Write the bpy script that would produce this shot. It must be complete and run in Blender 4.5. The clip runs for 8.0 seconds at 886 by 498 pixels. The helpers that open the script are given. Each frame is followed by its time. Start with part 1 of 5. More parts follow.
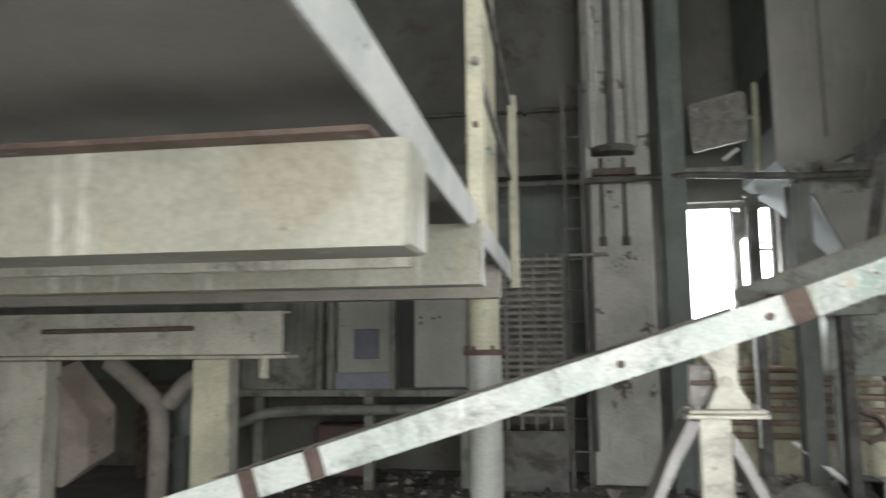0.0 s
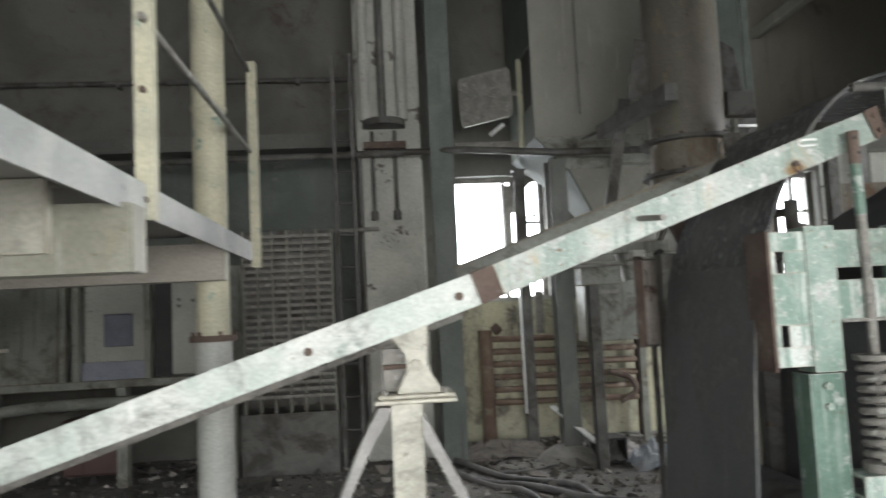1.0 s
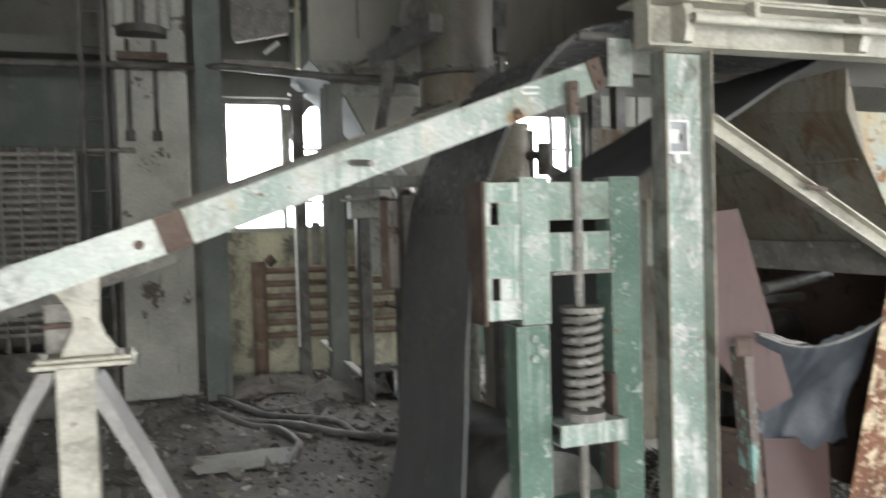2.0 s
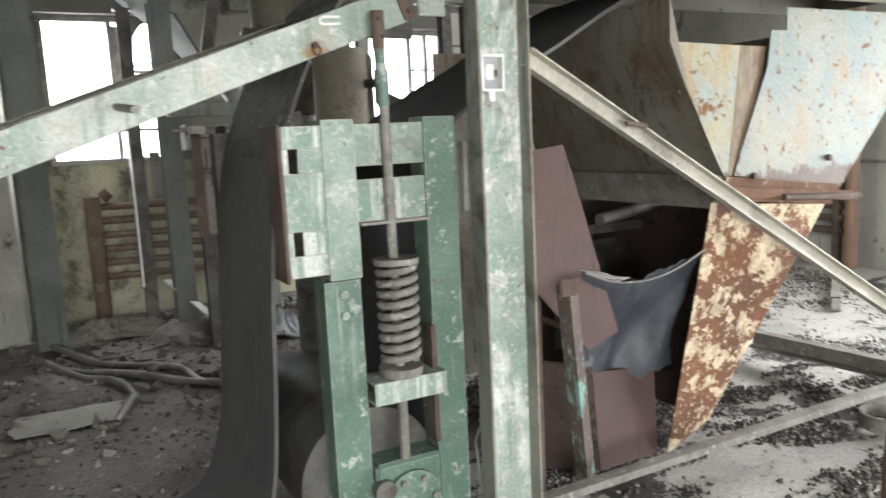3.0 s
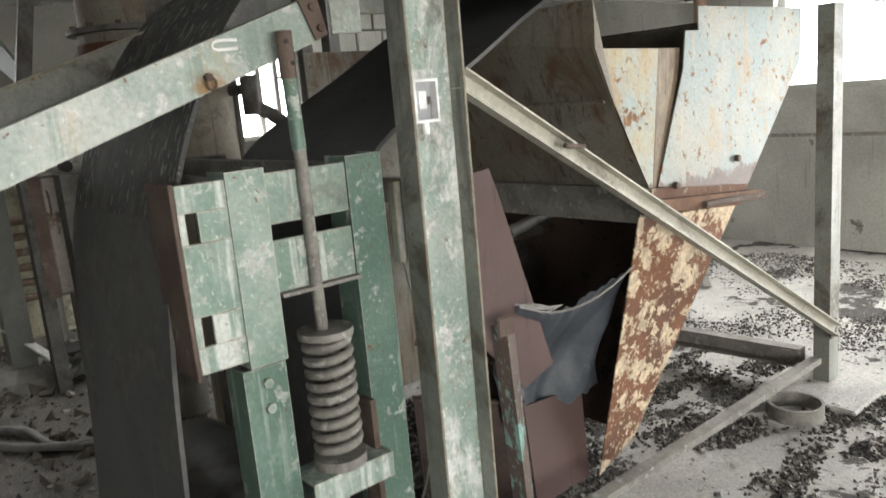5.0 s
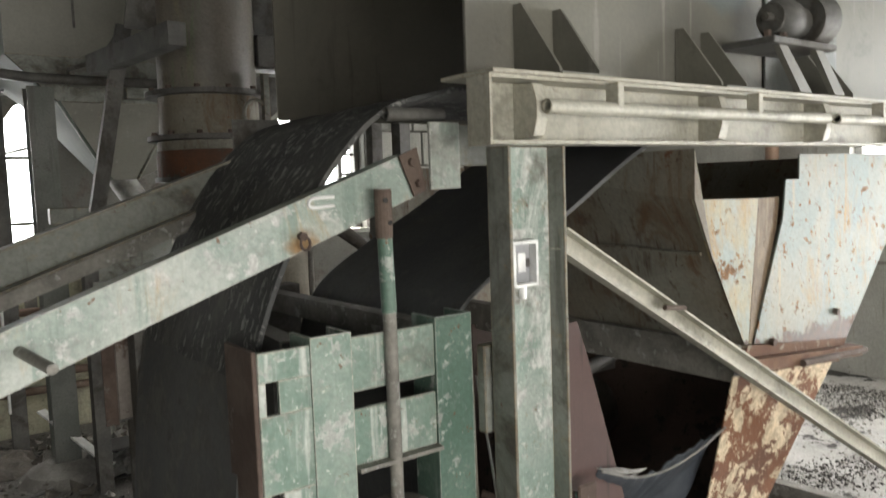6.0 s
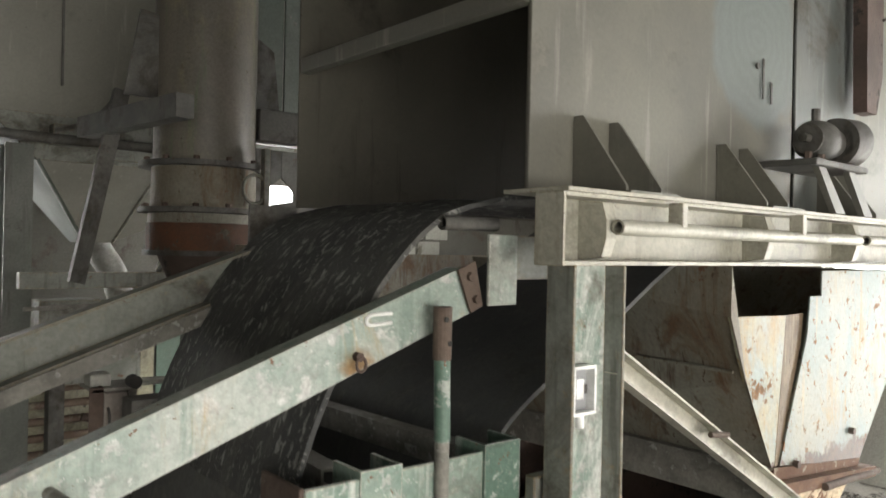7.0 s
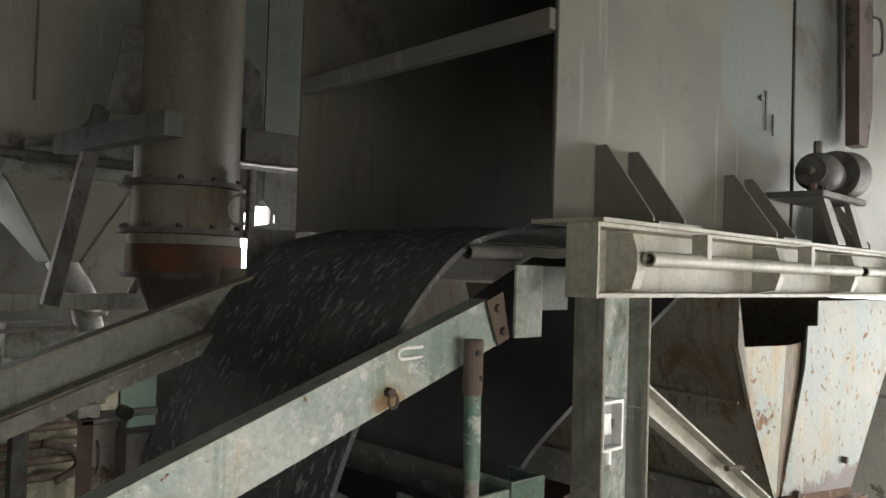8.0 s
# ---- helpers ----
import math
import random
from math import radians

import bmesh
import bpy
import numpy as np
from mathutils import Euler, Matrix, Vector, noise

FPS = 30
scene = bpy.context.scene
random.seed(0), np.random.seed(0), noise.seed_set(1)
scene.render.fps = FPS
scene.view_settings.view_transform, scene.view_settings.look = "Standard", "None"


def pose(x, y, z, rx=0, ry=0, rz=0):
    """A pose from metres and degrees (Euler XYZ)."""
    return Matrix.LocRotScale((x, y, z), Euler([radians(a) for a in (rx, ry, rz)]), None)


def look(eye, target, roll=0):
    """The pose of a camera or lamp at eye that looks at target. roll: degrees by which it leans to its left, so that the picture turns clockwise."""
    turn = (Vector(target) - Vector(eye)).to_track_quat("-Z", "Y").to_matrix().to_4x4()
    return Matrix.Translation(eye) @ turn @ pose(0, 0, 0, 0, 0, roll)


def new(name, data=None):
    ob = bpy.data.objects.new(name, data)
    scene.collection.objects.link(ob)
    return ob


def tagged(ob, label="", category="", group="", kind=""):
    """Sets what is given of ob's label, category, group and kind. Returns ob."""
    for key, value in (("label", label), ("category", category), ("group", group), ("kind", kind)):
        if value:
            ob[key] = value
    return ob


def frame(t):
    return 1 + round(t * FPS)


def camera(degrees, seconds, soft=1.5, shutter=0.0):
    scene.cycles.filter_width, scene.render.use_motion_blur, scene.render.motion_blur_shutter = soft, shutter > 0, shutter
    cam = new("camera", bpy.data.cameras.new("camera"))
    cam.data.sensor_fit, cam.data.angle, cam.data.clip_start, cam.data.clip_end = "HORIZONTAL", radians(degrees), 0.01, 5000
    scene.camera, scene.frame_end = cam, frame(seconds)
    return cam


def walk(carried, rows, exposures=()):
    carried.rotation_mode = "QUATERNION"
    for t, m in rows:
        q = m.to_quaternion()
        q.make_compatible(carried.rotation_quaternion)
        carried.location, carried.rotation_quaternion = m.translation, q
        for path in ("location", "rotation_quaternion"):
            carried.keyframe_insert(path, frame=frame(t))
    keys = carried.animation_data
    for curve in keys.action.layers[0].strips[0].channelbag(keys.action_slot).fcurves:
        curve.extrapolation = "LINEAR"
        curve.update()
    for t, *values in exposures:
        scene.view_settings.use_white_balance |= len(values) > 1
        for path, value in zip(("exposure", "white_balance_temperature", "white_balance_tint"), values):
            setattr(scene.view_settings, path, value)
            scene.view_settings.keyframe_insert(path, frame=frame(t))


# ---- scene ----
cam = camera(60.9, 8.0, shutter=0.5)
PATH = [
    (0, (0.0, 0.0, 1.252), (-0.298, 1.962, 1.499), -0.6),
    (0.5, (0.209, 0.06, 1.257), (0.166, 2.048, 1.469), -2.5),
    (1, (0.428, 0.201, 1.285), (0.601, 2.187, 1.446), -2.8),
    (1.5, (0.599, 0.297, 1.31), (0.984, 2.258, 1.388), -2.1),
    (2, (0.804, 0.345, 1.356), (1.448, 2.237, 1.292), -1.7),
    (2.2, (0.885, 0.362, 1.369), (1.585, 2.231, 1.245), -1.9),
    (3.3, (1.141, 0.481, 1.469), (2.123, 2.19, 1.129), -3.2),
    (3.5, (1.153, 0.529, 1.49), (2.178, 2.207, 1.124), -3.6),
    (4, (1.142, 0.675, 1.526), (2.276, 2.27, 1.111), -4.3),
    (4.2, (1.142, 0.693, 1.542), (2.291, 2.273, 1.109), -4.4),
    (5.3, (1.077, 0.989, 1.676), (2.348, 2.489, 1.309), -5.1),
    (5.5, (1.074, 1.024, 1.716), (2.309, 2.568, 1.413), -3.9),
    (6, (1.111, 1.107, 1.817), (2.299, 2.708, 1.645), -2.0),
    (6.5, (1.085, 1.195, 1.876), (2.304, 2.777, 1.776), 0.9),
    (7, (1.0, 1.351, 1.93), (2.293, 2.877, 1.93), 1.2),
    (7.5, (0.946, 1.446, 1.942), (2.295, 2.921, 1.977), 1.4),
    (8, (0.921, 1.487, 1.947), (2.295, 2.94, 2.004), 1.8),
]
walk(cam, [(t, look(eye, target, roll)) for t, eye, target, roll in PATH],
     exposures=[(0.0, 0.82, 6300, 10), (1.0, 0.72, 6300, 10), (2.0, 0.74, 6350, 10), (3.5, 0.74, 6500, 10), (5.0, 0.45, 6650, 10), (6.0, 0.26, 6750, 10), (7.0, 0.44, 6900, 10), (7.6, 0.5, 6900, 10), (8.0, -0.1, 6900, 10)])

# ---- world and light ----
world = bpy.data.worlds.new("sky")
scene.world = world
world.use_nodes = True
wn = world.node_tree
sky = wn.nodes.new("ShaderNodeTexSky")
sky.sky_type, sky.sun_disc = "NISHITA", False
sky.sun_elevation, sky.sun_rotation = radians(42), radians(150)
wn.links.new(sky.outputs[0], wn.nodes["Background"].inputs[0])
wn.nodes["Background"].inputs[1].default_value = 0.15
SUN_DIR = (-0.35, 0.6, -0.72)
sun = new("sun", bpy.data.lights.new("sun", "SUN"))
sun.data.energy, sun.data.angle, sun.data.color = 1.2, radians(12), (1.0, 0.97, 0.92)
sun.matrix_world = look((0, 0, 20), Vector((0, 0, 20)) + Vector(SUN_DIR))


def daylight(name, centre, target, w, h, watts, tint=(0.93, 0.97, 1.0)):
    """Sky light coming in through an opening of that size."""
    lamp = new(name, bpy.data.lights.new(name, "AREA"))
    lamp.data.shape, lamp.data.size, lamp.data.size_y = "RECTANGLE", w, h
    lamp.data.energy, lamp.data.color = watts, tint
    lamp.matrix_world = look(centre, target)
    return lamp


WARM = (1.0, 0.98, 0.94)
daylight("daylight_south", (1.8, -3.35, 1.35), (2.0, 0, 0.3), 4.0, 1.9, 205, WARM)
daylight("daylight_south_west", (-1.8, -3.35, 1.5), (-1.6, 3, 0.6), 2.0, 2.0, 65, WARM)
daylight("daylight_east", (7.9, 3.05, 2.2), (4.5, 3.0, 0.5), 2.4, 1.5, 75, WARM)
daylight("daylight_east_gate", (7.9, 0.2, 0.95), (4.2, 1.9, 0.0), 2.2, 1.7, 110, WARM)
daylight("daylight_north", (1.69, 7.7, 2.0), (1.4, 4, 0.6), 0.9, 1.1, 14, WARM)
daylight("daylight_north_east", (4.6, 7.56, 1.95), (4.0, 4, 0.6), 0.95, 1.05, 40, WARM)

# ---- materials ----


def surface(name, base, second, rough=0.6, metal=0.0, chips=None, chip_amount=0.0, chip_scale=9.0, streaks=None, streak_amount=0.0, scale=2.5, bump=0.25, speckle=0.18, stretch=(1, 1, 1), grit=None, grit_amount=0.0, rust=0.0, spot=None, islands=None, drips=None, drip_amount=0.5, grime=None, grime_amount=0.5, soft=0.03, foot=None, edge=None):
    """Worn surface: two broad tones, chips or stains of another colour, vertical streaks, fine grain and relief."""
    m = bpy.data.materials.new(name)
    m.use_nodes = True
    t = m.node_tree
    N, L = t.nodes, t.links
    bsdf = N["Principled BSDF"]
    co = N.new("ShaderNodeTexCoord")
    info = N.new("ShaderNodeObjectInfo")
    off = N.new("ShaderNodeVectorMath")
    off.operation = "MULTIPLY_ADD"
    off.inputs[1].default_value = stretch
    jig = N.new("ShaderNodeVectorMath")
    jig.operation = "SCALE"
    jig.inputs[0].default_value = (3.1, 5.3, 2.7)
    L.new(info.outputs["Random"], jig.inputs["Scale"])
    L.new(co.outputs["Object"], off.inputs[0])
    L.new(jig.outputs[0], off.inputs[2])

    def tex(sc, detail, distort=0.0, rough_=0.6, vec=None):
        n = N.new("ShaderNodeTexNoise")
        n.inputs["Scale"].default_value, n.inputs["Detail"].default_value = sc, detail
        n.inputs["Distortion"].default_value, n.inputs["Roughness"].default_value = distort, rough_
        L.new(vec or off.outputs[0], n.inputs["Vector"])
        return n.outputs["Fac"]

    def step(src, lo, hi):
        r = N.new("ShaderNodeMapRange")
        r.interpolation_type = "SMOOTHSTEP"
        r.inputs["From Min"].default_value, r.inputs["From Max"].default_value = lo, hi
        L.new(src, r.inputs["Value"])
        return r.outputs[0]

    def mix(fac, a, b, mode="MIX"):
        n = N.new("ShaderNodeMix")
        n.data_type, n.blend_type = "RGBA", mode
        for k, v in (("Factor", fac), ("A", a), ("B", b)):
            sock = [s for s in n.inputs if s.name == k and (k == "Factor" and s.type == "VALUE" or k != "Factor" and s.type == "RGBA")][0]
            if hasattr(v, "is_output"):
                L.new(v, sock)
            else:
                sock.default_value = (*v, 1) if isinstance(v, tuple) else v
        return [s for s in n.outputs if s.type == "RGBA"][0]

    col = mix(step(tex(scale, 7, 0.4), 0.36, 0.64), base, second)
    if streaks:
        mp = N.new("ShaderNodeMapping")
        mp.inputs["Scale"].default_value = (1, 1, 0.07)
        L.new(off.outputs[0], mp.inputs["Vector"])
        s = step(tex(22, 4, 0.2, 0.6, mp.outputs[0]), 0.66 - 0.2 * streak_amount, 0.78 - 0.15 * streak_amount)
        col = mix(s, col, streaks)
    fine = tex(75, 6, 0.0, 0.7)
    rgh = N.new("ShaderNodeMapRange")
    rgh.inputs["To Min"].default_value, rgh.inputs["To Max"].default_value = max(rough - 0.16, 0.05), min(rough + 0.16, 1)
    L.new(fine, rgh.inputs["Value"])
    height = fine
    rough_out = rgh.outputs[0]
    if chips:
        e = 0.70 - 0.36 * chip_amount
        big = step(tex(chip_scale, 10, 0.15, 0.68), e, e + soft)
        small = step(tex(chip_scale * 4.5, 6, 0.1, 0.7), e + 0.06, e + 0.1)
        mx = N.new("ShaderNodeMath")
        mx.operation = "MAXIMUM"
        L.new(big, mx.inputs[0])
        L.new(small, mx.inputs[1])
        c = mx.outputs[0]
        shade = mix(step(tex(30, 6), 0.35, 0.65), chips, tuple(v * 0.6 for v in chips))
        col = mix(c, col, shade)
        if rust:
            rs = step(tex(chip_scale * 1.7, 9, 0.1, 0.75), 0.685 - 0.12 * rust, 0.70 - 0.12 * rust)
            col = mix(rs, col, (0.15, 0.07, 0.035))
        add = N.new("ShaderNodeMath")
        add.operation = "MULTIPLY_ADD"
        add.inputs[1].default_value = -0.8
        L.new(c, add.inputs[0])
        L.new(fine, add.inputs[2])
        height = add.outputs[0]
        mr = N.new("ShaderNodeMath")
        mr.operation = "MULTIPLY_ADD"
        mr.inputs[1].default_value = 0.2
        L.new(c, mr.inputs[0])
        L.new(rough_out, mr.inputs[2])
        rough_out = mr.outputs[0]
    if grime:
        gv = step(tex(3.2, 9, 0.5, 0.72), 0.57 - 0.2 * grime_amount, 0.72 - 0.2 * grime_amount)
        col = mix(gv, col, mix(step(tex(26, 6, 0.2, 0.7), 0.4, 0.6), grime, tuple(v * 0.7 for v in grime)))
    if drips:
        md = N.new("ShaderNodeMapping")
        md.inputs["Scale"].default_value = (1, 1, 0.34)
        L.new(off.outputs[0], md.inputs["Vector"])
        wide = step(tex(5, 9, 0.9, 0.74, md.outputs[0]), 0.56 - 0.2 * drip_amount, 0.74 - 0.2 * drip_amount)
        thin = step(tex(30, 8, 0.8, 0.74, md.outputs[0]), 0.66 - 0.14 * drip_amount, 0.72 - 0.14 * drip_amount)
        col = mix(wide, col, drips)
        col = mix(thin, col, tuple(v * 0.6 for v in drips))
    if grit:
        g = step(tex(42, 5, 0.3, 0.75), 0.6 - 0.2 * grit_amount, 0.66 - 0.2 * grit_amount)
        col = mix(g, col, grit)
    if spot:
        d = N.new("ShaderNodeVectorMath")
        d.operation = "DISTANCE"
        d.inputs[1].default_value = spot[0]
        L.new(co.outputs["Object"], d.inputs[0])
        w = N.new("ShaderNodeMath")
        w.operation = "MULTIPLY_ADD"
        w.inputs[1].default_value = 0.16
        L.new(tex(5, 5, 0.6), w.inputs[0])
        L.new(d.outputs["Value"], w.inputs[2])
        inv = N.new("ShaderNodeMath")
        inv.operation = "SUBTRACT"
        inv.inputs[0].default_value = 1.0
        L.new(step(w.outputs[0], spot[1], spot[1] + 0.05), inv.inputs[1])
        sw_ = N.new("ShaderNodeTexWave")
        sw_.wave_type, sw_.rings_direction = "RINGS", "SPHERICAL"
        sw_.inputs["Scale"].default_value, sw_.inputs["Distortion"].default_value = 7, 9
        mv = N.new("ShaderNodeVectorMath")
        mv.operation = "SUBTRACT"
        mv.inputs[1].default_value = spot[0]
        L.new(co.outputs["Object"], mv.inputs[0])
        L.new(mv.outputs[0], sw_.inputs["Vector"])
        col = mix(inv.outputs[0], col, mix(sw_.outputs["Fac"], spot[2], tuple(v * 1.06 for v in spot[2])))
    if edge:
        bev = N.new("ShaderNodeBevel")
        bev.samples = 4
        bev.inputs["Radius"].default_value = 0.006
        g0 = N.new("ShaderNodeNewGeometry")
        dot = N.new("ShaderNodeVectorMath")
        dot.operation = "DOT_PRODUCT"
        L.new(bev.outputs[0], dot.inputs[0])
        L.new(g0.outputs["Normal"], dot.inputs[1])
        wear = N.new("ShaderNodeMath")
        wear.operation = "MULTIPLY_ADD"
        wear.inputs[1].default_value = 0.3
        L.new(tex(24, 7, 0.2, 0.75), wear.inputs[0])
        L.new(dot.outputs["Value"], wear.inputs[2])
        rub = N.new("ShaderNodeMath")
        rub.operation = "SUBTRACT"
        rub.inputs[0].default_value = 1.0
        L.new(step(wear.outputs[0], 1.06, 1.14), rub.inputs[1])
        col = mix(rub.outputs[0], col, mix(step(tex(60, 4), 0.4, 0.6), edge, tuple(v * 0.6 for v in edge)))
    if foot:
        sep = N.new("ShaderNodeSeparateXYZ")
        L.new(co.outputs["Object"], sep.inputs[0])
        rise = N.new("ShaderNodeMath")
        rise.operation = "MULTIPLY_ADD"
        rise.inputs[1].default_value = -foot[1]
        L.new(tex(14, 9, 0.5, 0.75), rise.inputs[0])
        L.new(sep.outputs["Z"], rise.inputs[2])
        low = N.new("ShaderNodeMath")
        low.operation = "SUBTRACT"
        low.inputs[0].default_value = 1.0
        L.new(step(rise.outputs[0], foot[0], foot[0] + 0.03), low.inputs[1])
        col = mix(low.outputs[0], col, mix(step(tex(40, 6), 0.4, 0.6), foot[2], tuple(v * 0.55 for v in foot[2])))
    if islands:
        geo = N.new("ShaderNodeNewGeometry")
        col = mix(step(geo.outputs["Random Per Island"], 0.72, 0.9), col, islands)
    dark = mix(step(fine, 0.3, 0.7), (1 - speckle,) * 3, (1 + speckle * 0.6,) * 3)
    col = mix(1.0, col, dark, "MULTIPLY")
    bp = N.new("ShaderNodeBump")
    bp.inputs["Strength"].default_value, bp.inputs["Distance"].default_value = bump, 0.004
    L.new(height, bp.inputs["Height"])
    L.new(bp.outputs[0], bsdf.inputs["Normal"])
    L.new(col, bsdf.inputs["Base Color"])
    L.new(rough_out, bsdf.inputs["Roughness"])
    bsdf.inputs["Metallic"].default_value = metal
    return m


RUST = (0.17, 0.075, 0.035)
green_white = surface("worn_green_paint", (0.165, 0.25, 0.205), (0.27, 0.34, 0.295), 0.5, chips=(0.6, 0.625, 0.59), chip_amount=0.42, chip_scale=15, streaks=(0.52, 0.555, 0.52), streak_amount=0.75, scale=5, rust=0.45, soft=0.06, grime=(0.16, 0.175, 0.15), grime_amount=0.12, edge=(0.5, 0.47, 0.4))
green_plain = surface("green_paint", (0.085, 0.155, 0.118), (0.125, 0.2, 0.16), 0.45, chips=(0.45, 0.49, 0.45), chip_amount=0.34, chip_scale=18, streaks=(0.27, 0.33, 0.29), streak_amount=0.45, scale=4, rust=0.45, soft=0.05, grime=(0.1, 0.11, 0.095), grime_amount=0.12, edge=(0.42, 0.45, 0.41))
pale_channel = surface("whitewashed_green_paint", (0.45, 0.485, 0.45), (0.285, 0.35, 0.31), 0.5, chips=(0.62, 0.635, 0.61), chip_amount=0.42, chip_scale=14, streaks=(0.225, 0.295, 0.255), streak_amount=0.8, scale=5, rust=0.5, soft=0.07, grime=(0.3, 0.31, 0.28), grime_amount=0.25, drips=(0.4, 0.31, 0.18), drip_amount=0.05, edge=(0.5, 0.5, 0.45), spot=((1.832, 2.59, 1.695), 0.082, (0.25, 0.15, 0.06)))
white_channel = surface("whitewashed_channel_paint", (0.61, 0.63, 0.59), (0.45, 0.51, 0.465), 0.5, chips=(0.36, 0.42, 0.385), chip_amount=0.34, chip_scale=7, streaks=(0.68, 0.69, 0.66), streak_amount=0.4, scale=4, rust=0.2, soft=0.14, grime=(0.33, 0.34, 0.31), grime_amount=0.45)
post_paint = surface("post_paint", (0.24, 0.325, 0.28), (0.4, 0.455, 0.415), 0.5, chips=(0.66, 0.68, 0.65), chip_amount=0.46, chip_scale=14, streaks=(0.24, 0.335, 0.285), streak_amount=0.7, scale=4, rust=0.4, soft=0.06, grime=(0.22, 0.23, 0.2), grime_amount=0.25, drips=(0.72, 0.74, 0.71), drip_amount=0.4, edge=(0.3, 0.22, 0.11))
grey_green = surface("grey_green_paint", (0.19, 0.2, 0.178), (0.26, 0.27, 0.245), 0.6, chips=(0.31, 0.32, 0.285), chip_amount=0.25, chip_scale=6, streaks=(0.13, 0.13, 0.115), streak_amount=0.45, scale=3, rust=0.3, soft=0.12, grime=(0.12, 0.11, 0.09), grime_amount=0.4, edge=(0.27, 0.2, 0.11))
cream = surface("cream_paint", (0.49, 0.48, 0.41), (0.385, 0.375, 0.315), 0.5, chips=(0.27, 0.24, 0.19), chip_amount=0.2, chip_scale=10, streaks=(0.36, 0.34, 0.28), streak_amount=0.4, scale=4, rust=0.3, soft=0.07, grime=(0.31, 0.3, 0.25), grime_amount=0.4, edge=(0.4, 0.36, 0.27))
hood_paint = surface("hood_paint", (0.178, 0.173, 0.143), (0.138, 0.135, 0.116), 0.55, chips=(0.15, 0.165, 0.16), chip_amount=0.22, chip_scale=2.5, streaks=(0.235, 0.23, 0.2), streak_amount=0.35, scale=1.6, bump=0.12, speckle=0.1, rust=0.2, soft=0.12, grime=(0.165, 0.158, 0.132), grime_amount=0.12)
hood_front = surface("hood_front_paint", (0.178, 0.173, 0.143), (0.138, 0.135, 0.116), 0.55, chips=(0.15, 0.165, 0.16), chip_amount=0.22, chip_scale=2.5, streaks=(0.235, 0.23, 0.2), streak_amount=0.35, scale=1.6, bump=0.12, speckle=0.1, rust=0.2, soft=0.12, grime=(0.165, 0.158, 0.132), grime_amount=0.12, spot=((3.34, 2.56, 2.62), 0.33, (0.155, 0.175, 0.168)))
hood_patch = surface("hood_patch_paint", (0.115, 0.13, 0.125), (0.15, 0.158, 0.148), 0.5, streaks=(0.21, 0.22, 0.205), streak_amount=0.5, scale=3, bump=0.12, speckle=0.1, grime=(0.1, 0.095, 0.08), grime_amount=0.5)
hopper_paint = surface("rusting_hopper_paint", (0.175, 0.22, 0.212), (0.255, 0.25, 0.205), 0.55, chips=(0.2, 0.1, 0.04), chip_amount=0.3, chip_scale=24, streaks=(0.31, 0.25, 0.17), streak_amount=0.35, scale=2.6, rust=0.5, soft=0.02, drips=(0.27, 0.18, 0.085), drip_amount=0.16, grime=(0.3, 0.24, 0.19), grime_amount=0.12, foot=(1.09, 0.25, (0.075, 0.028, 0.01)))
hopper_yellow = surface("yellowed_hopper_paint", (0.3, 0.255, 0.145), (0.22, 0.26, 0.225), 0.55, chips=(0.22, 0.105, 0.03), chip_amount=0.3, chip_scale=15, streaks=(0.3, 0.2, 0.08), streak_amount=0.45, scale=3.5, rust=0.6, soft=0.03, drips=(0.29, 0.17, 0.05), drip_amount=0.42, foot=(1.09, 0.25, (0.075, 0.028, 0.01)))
hopper_fold = surface("rust_washed_hopper_fold", (0.16, 0.115, 0.075), (0.23, 0.175, 0.115), 0.7, streaks=(0.3, 0.24, 0.15), streak_amount=0.6, scale=5, drips=(0.1, 0.06, 0.035), drip_amount=0.5)
rust_plate = surface("flaking_rusty_plate", (0.2, 0.088, 0.045), (0.13, 0.062, 0.037), 0.8, chips=(0.72, 0.59, 0.42), chip_amount=0.535, chip_scale=7, scale=5, bump=0.6, soft=0.012, rust=0.5)
rust_band = surface("heavy_rust", (0.11, 0.05, 0.028), (0.17, 0.09, 0.05), 0.85, chips=(0.42, 0.36, 0.28), chip_amount=0.3, chip_scale=20, scale=9, bump=0.6)
rusty_wall = surface("rust_stained_steel", (0.18, 0.155, 0.115), (0.225, 0.22, 0.185), 0.7, chips=(0.13, 0.09, 0.06), chip_amount=0.35, chip_scale=5, streaks=(0.105, 0.072, 0.05), streak_amount=0.5, scale=2.0, bump=0.5, rust=0.4, soft=0.15, drips=(0.14, 0.085, 0.045), drip_amount=0.35)
oxide = surface("oxide_red_primer", (0.1, 0.058, 0.052), (0.082, 0.05, 0.046), 0.6, chips=(0.17, 0.14, 0.125), chip_amount=0.14, chip_scale=22, streaks=(0.05, 0.034, 0.03), streak_amount=0.35, scale=3, bump=0.12, speckle=0.1)
oxide_dirty = surface("dirty_oxide_primer", (0.07, 0.05, 0.043), (0.11, 0.075, 0.062), 0.75, chips=(0.06, 0.05, 0.045), chip_amount=0.4, chip_scale=6, scale=4)
rust_brown = surface("rusty_iron", (0.08, 0.054, 0.044), (0.125, 0.092, 0.074), 0.85, chips=(0.2, 0.175, 0.155), chip_amount=0.28, chip_scale=18, scale=9, bump=0.5)
dirty_steel = surface("dusty_steel", (0.26, 0.25, 0.225), (0.17, 0.16, 0.145), 0.65, 0.15, chips=(0.42, 0.42, 0.39), chip_amount=0.35, chip_scale=20, scale=10, bump=0.5)
